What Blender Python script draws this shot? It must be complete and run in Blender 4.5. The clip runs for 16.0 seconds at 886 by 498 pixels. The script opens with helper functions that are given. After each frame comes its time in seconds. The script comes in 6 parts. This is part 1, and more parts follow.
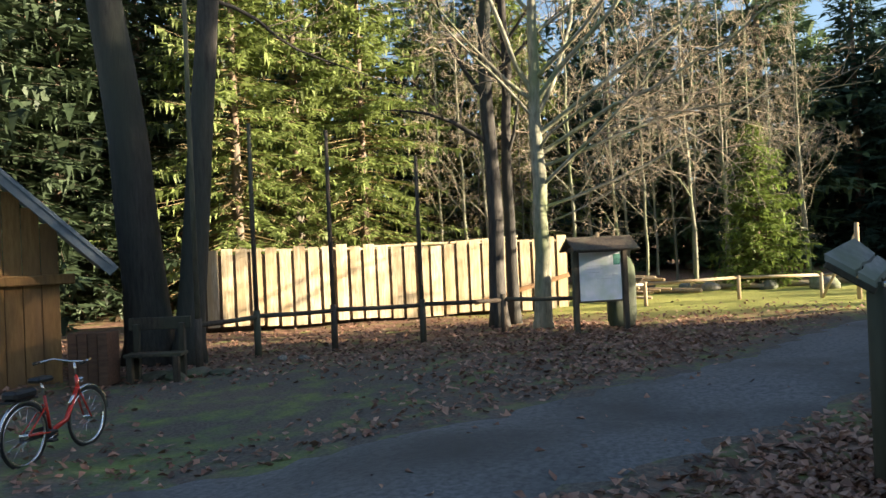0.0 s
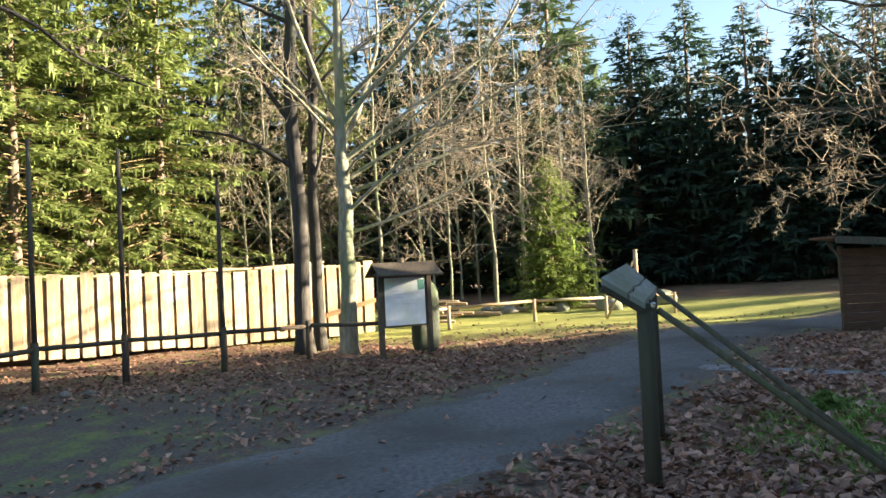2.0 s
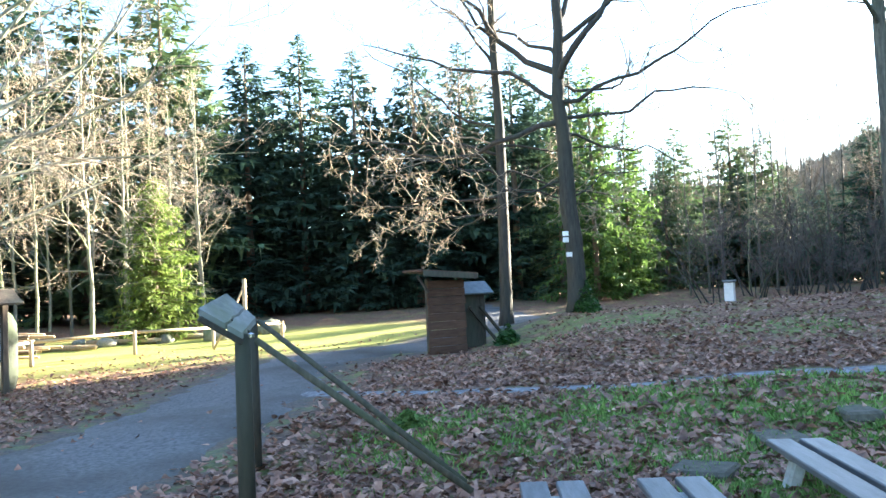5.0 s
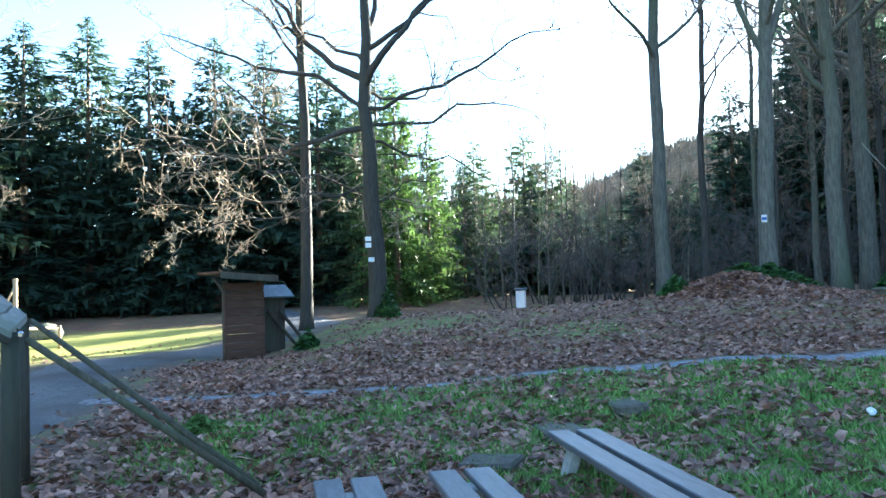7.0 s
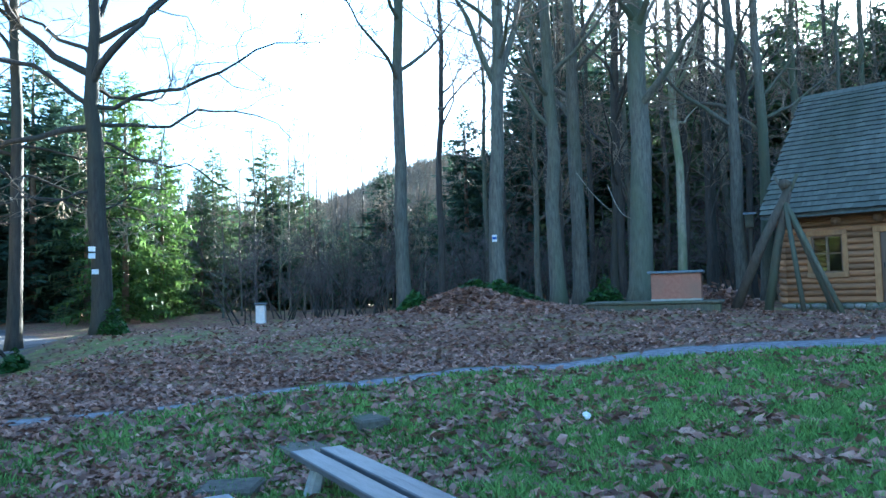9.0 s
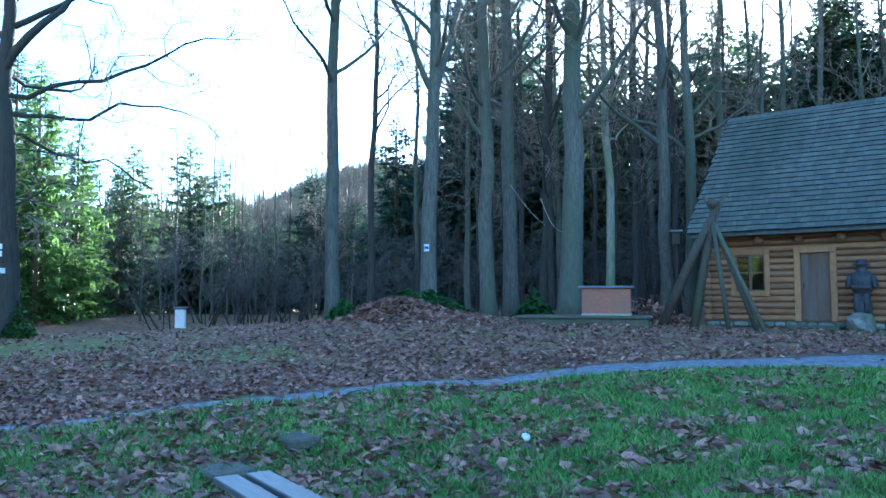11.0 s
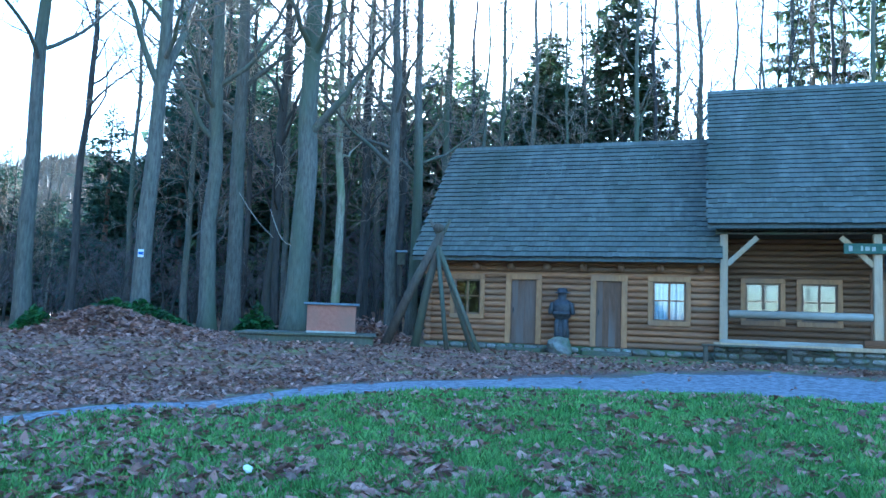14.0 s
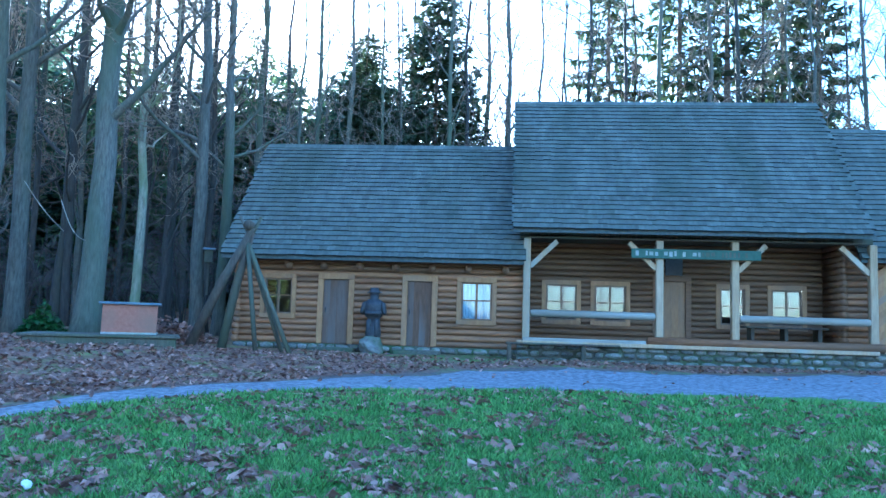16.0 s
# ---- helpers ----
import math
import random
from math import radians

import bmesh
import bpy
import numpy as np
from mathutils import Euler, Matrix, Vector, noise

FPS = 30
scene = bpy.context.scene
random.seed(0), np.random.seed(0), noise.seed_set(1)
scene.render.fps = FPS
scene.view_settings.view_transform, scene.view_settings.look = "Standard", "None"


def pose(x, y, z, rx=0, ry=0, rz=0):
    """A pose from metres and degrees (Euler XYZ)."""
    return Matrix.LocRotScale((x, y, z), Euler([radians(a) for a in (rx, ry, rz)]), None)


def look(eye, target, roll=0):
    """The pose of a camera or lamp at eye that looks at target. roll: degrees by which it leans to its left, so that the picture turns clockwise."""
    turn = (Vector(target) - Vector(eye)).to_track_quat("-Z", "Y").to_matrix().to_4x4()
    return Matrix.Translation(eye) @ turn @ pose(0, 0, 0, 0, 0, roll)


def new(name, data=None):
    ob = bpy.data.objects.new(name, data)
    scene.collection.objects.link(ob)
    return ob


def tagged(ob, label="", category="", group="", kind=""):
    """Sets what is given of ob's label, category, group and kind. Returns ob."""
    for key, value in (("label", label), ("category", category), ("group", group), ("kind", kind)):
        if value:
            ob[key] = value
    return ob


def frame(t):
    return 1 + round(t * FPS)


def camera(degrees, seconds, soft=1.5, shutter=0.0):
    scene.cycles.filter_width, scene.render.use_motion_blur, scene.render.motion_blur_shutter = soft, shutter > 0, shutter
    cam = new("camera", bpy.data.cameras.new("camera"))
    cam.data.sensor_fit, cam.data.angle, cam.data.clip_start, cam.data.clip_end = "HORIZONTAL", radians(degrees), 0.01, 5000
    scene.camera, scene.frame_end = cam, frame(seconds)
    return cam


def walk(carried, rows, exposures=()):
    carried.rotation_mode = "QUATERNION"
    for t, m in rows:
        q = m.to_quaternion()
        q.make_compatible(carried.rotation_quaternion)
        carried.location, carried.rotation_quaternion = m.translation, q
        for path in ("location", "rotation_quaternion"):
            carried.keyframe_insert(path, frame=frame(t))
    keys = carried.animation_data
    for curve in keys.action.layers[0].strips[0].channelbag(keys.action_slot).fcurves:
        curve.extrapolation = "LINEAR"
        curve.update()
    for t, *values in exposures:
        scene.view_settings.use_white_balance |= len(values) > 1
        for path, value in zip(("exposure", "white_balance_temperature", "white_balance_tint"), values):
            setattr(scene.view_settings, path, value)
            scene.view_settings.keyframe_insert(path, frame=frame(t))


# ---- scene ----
cam = camera(58.75, 16.0)
PATH = [  # seconds, x, y, z, yaw, pitch, roll
    (0.0, 0.640, -0.553, -0.026, 118.66, 0.59, 2.56),
    (0.5, 0.641, -0.544, -0.028, 115.07, 1.13, 2.51),
    (1.0, 0.641, -0.530, -0.030, 111.75, 1.37, 3.09),
    (1.5, 0.637, -0.506, -0.032, 108.09, 1.52, 3.19),
    (2.0, 0.626, -0.474, -0.033, 104.83, 1.81, 2.82),
    (2.5, 0.610, -0.439, -0.033, 100.10, 1.86, 2.67),
    (3.0, 0.597, -0.408, -0.032, 95.20, 1.86, 2.03),
    (3.5, 0.592, -0.389, -0.031, 92.48, 1.92, 2.15),
    (4.0, 0.594, -0.379, -0.029, 87.30, 2.15, 2.14),
    (4.5, 0.604, -0.372, -0.029, 81.61, 2.51, 2.45),
    (5.0, 0.619, -0.368, -0.032, 77.15, 2.64, 2.49),
    (5.2, 0.624, -0.367, -0.036, 75.40, 2.63, 2.68),
    (7.3, 0.638, -0.353, -0.105, 59.80, 2.69, 1.13),
    (7.5, 0.631, -0.351, -0.108, 57.37, 2.77, 0.82),
    (8.0, 0.607, -0.348, -0.109, 50.63, 3.11, 1.24),
    (8.5, 0.571, -0.343, -0.104, 46.17, 3.18, 2.05),
    (8.7, 0.552, -0.339, -0.099, 45.17, 3.16, 1.75),
    (10.8, 0.216, -0.188, -0.023, 39.84, 3.57, 0.76),
    (11.0, 0.179, -0.162, -0.017, 38.69, 3.63, 0.07),
    (11.5, 0.090, -0.086, -0.004, 35.14, 4.14, 0.51),
    (12.0, 0.008, -0.013, 0.008, 31.71, 4.47, -0.50),
    (12.5, -0.060, 0.043, 0.021, 28.35, 4.74, -1.27),
    (13.0, -0.114, 0.085, 0.034, 24.96, 4.99, -0.28),
    (13.5, -0.149, 0.115, 0.046, 21.38, 5.11, -1.89),
    (14.0, -0.159, 0.130, 0.058, 18.50, 4.93, -1.99),
    (14.5, -0.153, 0.137, 0.067, 15.10, 5.00, -1.62),
    (15.0, -0.145, 0.142, 0.069, 11.34, 5.20, -1.74),
    (15.5, -0.139, 0.147, 0.066, 8.09, 5.27, -1.77),
    (16.0, -0.136, 0.150, 0.062, 4.99, 5.34, -1.78),
]
EXPOSURES = [(0.0, 2.5, 6850, 10), (1.5, 2.75, 6850, 10), (2.5, 3.15, 6750, 10), (3.5, 3.75, 6350, 10), (5.0, 4.17, 6000, 8), (8.0, 3.80, 5150, 3), (12.0, 3.94, 4480, 1), (14.0, 4.24, 4380, 2), (16.0, 4.32, 4320, 4)]
walk(cam, [(t, pose(x, y, z, 90 + pitch, roll, yaw)) for t, x, y, z, yaw, pitch, roll in PATH], EXPOSURES)

# ---- sky and sun ----
SUN_AZ, SUN_EL = -20.0, 14.5
world = bpy.data.worlds.new("sky")
scene.world = world
world.use_nodes = True
wn = world.node_tree.nodes
sky = wn.new("ShaderNodeTexSky")
sky.sky_type = "NISHITA"
sky.sun_disc = False
sky.sun_elevation, sky.sun_rotation = radians(SUN_EL), radians(SUN_AZ)
sky.dust_density = 0.7
sky.ozone_density = 2.0
wn["Background"].inputs[1].default_value = 0.05
world.node_tree.links.new(sky.outputs[0], wn["Background"].inputs[0])
sun_data = bpy.data.lights.new("sun", "SUN")
sun_data.energy, sun_data.angle, sun_data.color = 5.0, radians(0.53), (1.0, 0.86, 0.66)
sun = new("sun", sun_data)
sun_from = Vector((math.sin(radians(SUN_AZ)) * math.cos(radians(SUN_EL)), math.cos(radians(SUN_AZ)) * math.cos(radians(SUN_EL)), math.sin(radians(SUN_EL))))
sun.matrix_world = look(sun_from * 100, (0, 0, 0))

# ---- materials ----
def surf(name, c1, c2, scale=8.0, rough=0.85, bump=0.3, c3=None, patch=0.8, stretch=(1, 1, 1), island=0.0, vary=0.12, metal=0.0, spec=0.3, soft=0.0):
    """A two-scale procedural surface: fine grain between c1 and c2, larger patches of c3, a shift for each object or piece."""
    m = bpy.data.materials.new(name)
    m.use_nodes = True
    nt = m.node_tree
    N, L = nt.nodes, nt.links
    b = N["Principled BSDF"]
    tc, info, mp = N.new("ShaderNodeTexCoord"), N.new("ShaderNodeObjectInfo"), N.new("ShaderNodeMapping")
    L.new(tc.outputs["Object"], mp.inputs["Vector"])
    mp.inputs["Scale"].default_value = stretch
    off = N.new("ShaderNodeMath")
    off.operation = "MULTIPLY"
    off.inputs[1].default_value = 37.0
    L.new(info.outputs["Random"], off.inputs[0])
    L.new(off.outputs[0], mp.inputs["Location"])
    fine, big = N.new("ShaderNodeTexNoise"), N.new("ShaderNodeTexNoise")
    fine.inputs["Scale"].default_value, fine.inputs["Detail"].default_value, fine.inputs["Roughness"].default_value = scale, 6, 0.65
    big.inputs["Scale"].default_value, big.inputs["Detail"].default_value = patch, 4
    for n in (fine, big):
        L.new(mp.outputs[0], n.inputs["Vector"])
    r1 = N.new("ShaderNodeValToRGB")
    r1.color_ramp.elements[0].position, r1.color_ramp.elements[1].position = 0.32, 0.68
    r1.color_ramp.elements[0].color, r1.color_ramp.elements[1].color = (*c1, 1), (*c2, 1)
    L.new(fine.outputs[0], r1.inputs[0])
    out = r1.outputs[0]
    if c3:
        r2 = N.new("ShaderNodeMapRange")
        r2.inputs[1].default_value, r2.inputs[2].default_value = 0.45, 0.7
        L.new(big.outputs[0], r2.inputs[0])
        mx = N.new("ShaderNodeMix")
        mx.data_type = "RGBA"
        L.new(r2.outputs[0], mx.inputs[0])
        L.new(out, mx.inputs[6])
        mx.inputs[7].default_value = (*c3, 1)
        out = mx.outputs[2]
    hsv = N.new("ShaderNodeHueSaturation")
    L.new(out, hsv.inputs["Color"])
    val = N.new("ShaderNodeMapRange")
    val.inputs[3].default_value, val.inputs[4].default_value = 1 - (island or vary), 1 + (island or vary)
    if island:
        geo = N.new("ShaderNodeNewGeometry")
        L.new(geo.outputs["Random Per Island"], val.inputs[0])
    else:
        L.new(info.outputs["Random"], val.inputs[0])
    L.new(val.outputs[0], hsv.inputs["Value"])
    L.new(hsv.outputs[0], b.inputs["Base Color"])
    b.inputs["Roughness"].default_value, b.inputs["Metallic"].default_value = rough, metal
    b.inputs["Specular IOR Level"].default_value = spec
    if soft:
        b.inputs["Transmission Weight"].default_value = 0.0
        tr, ad = N.new("ShaderNodeBsdfTranslucent"), N.new("ShaderNodeMixShader")
        L.new(hsv.outputs[0], tr.inputs[0])
        ad.inputs[0].default_value = soft
        L.new(b.outputs[0], ad.inputs[1])
        L.new(tr.outputs[0], ad.inputs[2])
        L.new(ad.outputs[0], N["Material Output"].inputs[0])
    if bump:
        bp = N.new("ShaderNodeBump")
        bp.inputs["Strength"].default_value, bp.inputs["Distance"].default_value = bump, 0.02
        L.new(fine.outputs[0], bp.inputs["Height"])
        L.new(bp.outputs[0], b.inputs["Normal"])
    return m


BARK_GREY = surf("bark_grey", (0.065, 0.062, 0.052), (0.17, 0.16, 0.13), 9, c3=(0.085, 0.10, 0.062), stretch=(2, 2, 0.35), bump=0.7, patch=0.5)
BARK_DARK = surf("bark_dark", (0.032, 0.029, 0.026), (0.085, 0.076, 0.066), 8, c3=(0.05, 0.055, 0.042), stretch=(2, 2, 0.3), bump=0.9, patch=0.5)
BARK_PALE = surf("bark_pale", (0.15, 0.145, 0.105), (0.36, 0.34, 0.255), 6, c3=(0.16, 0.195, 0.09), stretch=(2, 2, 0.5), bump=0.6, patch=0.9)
BARK_SPRUCE = surf("bark_spruce", (0.10, 0.065, 0.045), (0.24, 0.17, 0.12), 10, stretch=(2, 2, 0.5), bump=0.8, c3=(0.16, 0.14, 0.11))
TWIG = surf("twig", (0.15, 0.115, 0.085), (0.29, 0.235, 0.175), 5, bump=0)
TWIG_DARK = surf("twig_dark", (0.075, 0.065, 0.060), (0.16, 0.14, 0.125), 5, bump=0)
NEEDLE_SMALL = surf("needles_small", (0.11, 0.165, 0.034), (0.23, 0.30, 0.078), 2, rough=0.6, bump=0, island=0.4, soft=0.4)
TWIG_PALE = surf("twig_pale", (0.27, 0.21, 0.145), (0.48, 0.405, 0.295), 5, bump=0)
# needle tones: haze put into NEEDLE, wood shade into NEEDLE_DARK, sunlight into NEEDLE_LIT
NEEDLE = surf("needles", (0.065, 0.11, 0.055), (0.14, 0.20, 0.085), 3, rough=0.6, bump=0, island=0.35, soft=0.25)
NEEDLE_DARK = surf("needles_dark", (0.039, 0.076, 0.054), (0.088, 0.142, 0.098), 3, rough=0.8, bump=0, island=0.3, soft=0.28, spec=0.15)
NEEDLE_LIT = surf("needles_sunlit", (0.125, 0.17, 0.042), (0.245, 0.30, 0.10), 2, rough=0.6, bump=0, island=0.4, soft=0.4)
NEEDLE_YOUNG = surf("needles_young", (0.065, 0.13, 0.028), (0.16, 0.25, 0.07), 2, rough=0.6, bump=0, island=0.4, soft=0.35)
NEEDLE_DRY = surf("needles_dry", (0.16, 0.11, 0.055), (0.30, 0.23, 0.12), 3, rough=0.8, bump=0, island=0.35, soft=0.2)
# dark fir needles; on the hut spruces the darkness is painted shade
NEEDLE_FIR_SHADE = surf("needles_fir_shade", (0.028, 0.048, 0.024), (0.068, 0.098, 0.048), 3, rough=0.6, bump=0, island=0.35, soft=0.15)
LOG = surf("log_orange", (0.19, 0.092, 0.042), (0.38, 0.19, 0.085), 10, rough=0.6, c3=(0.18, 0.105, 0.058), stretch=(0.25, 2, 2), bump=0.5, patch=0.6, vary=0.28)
# brown logs, darkened further to hold the porch's shade
LOG_DARK = surf("log_brown_shade", (0.115, 0.06, 0.03), (0.21, 0.115, 0.055), 10, rough=0.65, stretch=(0.25, 2, 2), bump=0.35, vary=0.15)
TRIM = surf("trim_wood", (0.27, 0.14, 0.058), (0.40, 0.22, 0.095), 12, rough=0.6, stretch=(1, 1, 0.3), bump=0.2, c3=(0.24, 0.16, 0.10))
DOOR_WOOD = surf("door_wood", (0.105, 0.062, 0.038), (0.165, 0.10, 0.064), 9, rough=0.8, stretch=(2, 1, 0.3), bump=0.2, c3=(0.17, 0.145, 0.125), patch=1.0, vary=0.05, spec=0.15)
POST_WOOD = surf("post_wood", (0.33, 0.22, 0.12), (0.50, 0.37, 0.22), 10, stretch=(2, 2, 0.25), bump=0.3, c3=(0.36, 0.33, 0.26))
RAIL_WOOD = surf("rail_wood", (0.29, 0.265, 0.215), (0.46, 0.425, 0.355), 10, stretch=(0.3, 2, 2), bump=0.35, c3=(0.25, 0.22, 0.17))
OLD_WOOD = surf("old_wood", (0.055, 0.042, 0.033), (0.12, 0.095, 0.07), 12, stretch=(1.5, 1.5, 0.3), bump=0.5, c3=(0.10, 0.11, 0.075))
MOSSY_WOOD = surf("mossy_wood", (0.075, 0.070, 0.050), (0.15, 0.135, 0.10), 12, stretch=(1.5, 1.5, 0.3), bump=0.5, c3=(0.095, 0.105, 0.06))
BROWN_BOARD = surf("brown_board", (0.075, 0.040, 0.026), (0.13, 0.072, 0.046), 10, stretch=(0.3, 1.5, 2), bump=0.35)
FENCE_BOARD = surf("fence_board", (0.36, 0.27, 0.16), (0.74, 0.63, 0.44), 6, stretch=(3, 3, 0.35), bump=0.45, c3=(0.46, 0.33, 0.17), vary=0.26, patch=1.1)
FENCE_BACK = surf("fence_backing", (0.10, 0.07, 0.045), (0.17, 0.12, 0.08), 9, bump=0.3)
SHINGLE = surf("shingle", (0.085, 0.090, 0.074), (0.150, 0.157, 0.130), 5, stretch=(2, 0.6, 0.6), bump=0.4, c3=(0.080, 0.088, 0.066), vary=0.15, patch=0.8, rough=0.7)
SHINGLES = surf("shingle_field", (0.085, 0.090, 0.074), (0.150, 0.157, 0.130), 3, stretch=(1.6, 0.4, 0.4), bump=0.4, c3=(0.072, 0.082, 0.060), island=0.15, patch=0.5, rough=0.7)
SHINGLE_PLAIN = surf("shingle_backing", (0.07, 0.08, 0.075), (0.12, 0.13, 0.12), 9, bump=0.3)
STONE = surf("stone", (0.12, 0.112, 0.10), (0.30, 0.285, 0.255), 9, bump=0.6, c3=(0.11, 0.135, 0.07), vary=0.45, patch=2)
MORTAR = surf("mortar", (0.07, 0.065, 0.05), (0.15, 0.14, 0.11), 14, bump=0.5, c3=(0.07, 0.10, 0.04))
CONCRETE = surf("concrete", (0.30, 0.29, 0.26), (0.46, 0.45, 0.41), 14, bump=0.35, c3=(0.26, 0.28, 0.2), patch=2)
PLASTER = surf("plaster_salmon", (0.29, 0.125, 0.080), (0.38, 0.175, 0.115), 14, bump=0.2, c3=(0.27, 0.15, 0.10), patch=1.5)
WHITE = surf("white_paint", (0.70, 0.71, 0.72), (0.82, 0.82, 0.82), 10, bump=0.05, rough=0.5)
CURTAIN = surf("net_curtain", (0.24, 0.33, 0.42), (0.42, 0.51, 0.60), 30, stretch=(3, 1, 0.3), bump=0.2)
SASH = surf("sash_wood", (0.13, 0.080, 0.048), (0.21, 0.135, 0.085), 12, rough=0.6, bump=0.15)
# near-black shingle ends paint the shadow line below each course
SHINGLE_END = surf("shingle_end_shade", (0.016, 0.018, 0.015), (0.035, 0.038, 0.032), 12, bump=0.2, rough=0.9)
PAPER_MAP = surf("map_paper", (0.74, 0.78, 0.84), (0.86, 0.88, 0.92), 6, bump=0, c3=(0.62, 0.70, 0.66), patch=2.5, rough=0.45)
GREEN_SIGN = surf("green_sign_paint", (0.035, 0.075, 0.048), (0.065, 0.11, 0.072), 10, bump=0.1, rough=0.55)
BLACK = surf("black_paint", (0.012, 0.012, 0.013), (0.03, 0.03, 0.03), 20, bump=0.05, rough=0.4)
RUBBER = surf("rubber", (0.012, 0.012, 0.012), (0.03, 0.03, 0.03), 30, bump=0.1, rough=0.7)
RED_PAINT = surf("red_paint", (0.40, 0.02, 0.012), (0.50, 0.035, 0.02), 20, bump=0, rough=0.25, spec=0.6)
CHROME = surf("chrome", (0.6, 0.6, 0.62), (0.75, 0.75, 0.76), 20, bump=0, rough=0.22, metal=1.0)
METAL_ROOF = surf("grey_roof_sheet", (0.11, 0.14, 0.165), (0.18, 0.215, 0.24), 8, bump=0.1, rough=0.55, c3=(0.18, 0.21, 0.23), patch=2)
BRONZE = surf("statue_wood", (0.03, 0.032, 0.036), (0.075, 0.075, 0.08), 14, bump=0.5, rough=0.5)
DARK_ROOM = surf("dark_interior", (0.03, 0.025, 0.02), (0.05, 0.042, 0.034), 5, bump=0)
IVY = surf("ivy_leaf", (0.02, 0.06, 0.014), (0.06, 0.13, 0.03), 3, rough=0.45, bump=0, island=0.4, soft=0.2)
GRASS_BLADE = surf("grass_blade", (0.115, 0.22, 0.045), (0.24, 0.36, 0.10), 1.5, rough=0.6, bump=0, island=0.5, soft=0.3)
LEAF = surf("fallen_leaf", (0.135, 0.066, 0.046), (0.34, 0.185, 0.13), 1.2, rough=0.55, bump=0, island=0.55, soft=0.15, c3=(0.42, 0.27, 0.20), patch=6)
GRAVEL = surf("gravel", (0.095, 0.098, 0.102), (0.225, 0.226, 0.228), 16, bump=0.9, c3=(0.085, 0.082, 0.075), patch=0.45, rough=0.9)

GRAVEL_PALE = surf("pale_gravel", (0.075, 0.075, 0.082), (0.31, 0.31, 0.325), 9, bump=1.0, patch=1.6, rough=0.9)
DARK_POST = surf("dark_post", (0.030, 0.025, 0.019), (0.075, 0.06, 0.045), 12, stretch=(1.5, 1.5, 0.3), bump=0.5, c3=(0.055, 0.06, 0.04))


def ground_material():
    """Bare earth, leaf litter and grass, mixed by the cover stored on the sheet."""
    m = bpy.data.materials.new("forest_ground")
    m.use_nodes = True
    N, L = m.node_tree.nodes, m.node_tree.links
    b = N["Principled BSDF"]
    geo, att = N.new("ShaderNodeNewGeometry"), N.new("ShaderNodeAttribute")
    att.attribute_name = "cover"
    sep = N.new("ShaderNodeSeparateColor")
    L.new(att.outputs["Color"], sep.inputs[0])

    def noise_of(scale, detail=5):
        n = N.new("ShaderNodeTexNoise")
        n.inputs["Scale"].default_value, n.inputs["Detail"].default_value, n.inputs["Roughness"].default_value = scale, detail, 0.65
        L.new(geo.outputs["Position"], n.inputs["Vector"])
        return n

    def ramp(src, a, c, p0=0.35, p1=0.65):
        r = N.new("ShaderNodeValToRGB")
        r.color_ramp.elements[0].position, r.color_ramp.elements[1].position = p0, p1
        r.color_ramp.elements[0].color, r.color_ramp.elements[1].color = (*a, 1), (*c, 1)
        L.new(src, r.inputs[0])
        return r.outputs[0]

    def mix(f, a, c):
        x = N.new("ShaderNodeMix")
        x.data_type = "RGBA"
        L.new(f, x.inputs[0])
        L.new(a, x.inputs[6])
        L.new(c, x.inputs[7])
        return x.outputs[2]

    def edge(channel, n, gain=2.2):
        """the stored cover, broken up by noise"""
        s = N.new("ShaderNodeMath")
        s.operation = "SUBTRACT"
        L.new(n.outputs[0], s.inputs[0])
        s.inputs[1].default_value = 0.5
        a = N.new("ShaderNodeMath")
        a.operation = "MULTIPLY_ADD"
        L.new(s.outputs[0], a.inputs[0])
        a.inputs[1].default_value = gain
        L.new(channel, a.inputs[2])
        a.use_clamp = True
        return a.outputs[0]

    vor = N.new("ShaderNodeTexVoronoi")
    vor.inputs["Scale"].default_value = 11
    L.new(geo.outputs["Position"], vor.inputs["Vector"])
    sepv = N.new("ShaderNodeSeparateColor")
    L.new(vor.outputs["Color"], sepv.inputs[0])
    n1, n2, n3, n4 = noise_of(22), noise_of(1.6), noise_of(60, 3), noise_of(5)
    litter = ramp(sepv.outputs[0], (0.13, 0.070, 0.047), (0.29, 0.17, 0.115), 0.1, 0.9)
    earth = ramp(n1.outputs[0], (0.080, 0.071, 0.062), (0.168, 0.152, 0.133))
    grass = ramp(n3.outputs[0], (0.085, 0.175, 0.035), (0.185, 0.31, 0.08))
    # meadow grass, its colour raised to carry the sunlight on it
    sunlit_grass = ramp(n1.outputs[0], (0.23, 0.25, 0.06), (0.41, 0.40, 0.115))
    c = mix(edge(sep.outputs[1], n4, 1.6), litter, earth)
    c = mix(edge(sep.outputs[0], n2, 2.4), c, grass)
    c = mix(edge(sep.outputs[2], n2, 1.2), c, sunlit_grass)
    L.new(c, b.inputs["Base Color"])
    b.inputs["Roughness"].default_value = 0.95
    b.inputs["Specular IOR Level"].default_value = 0.15
    bp = N.new("ShaderNodeBump")
    bp.inputs["Strength"].default_value, bp.inputs["Distance"].default_value = 0.6, 0.03
    ad = N.new("ShaderNodeMath")
    L.new(n1.outputs[0], ad.inputs[0])
    L.new(sepv.outputs[1], ad.inputs[1])
    L.new(ad.outputs[0], bp.inputs["Height"])
    L.new(bp.outputs[0], b.inputs["Normal"])
    return m


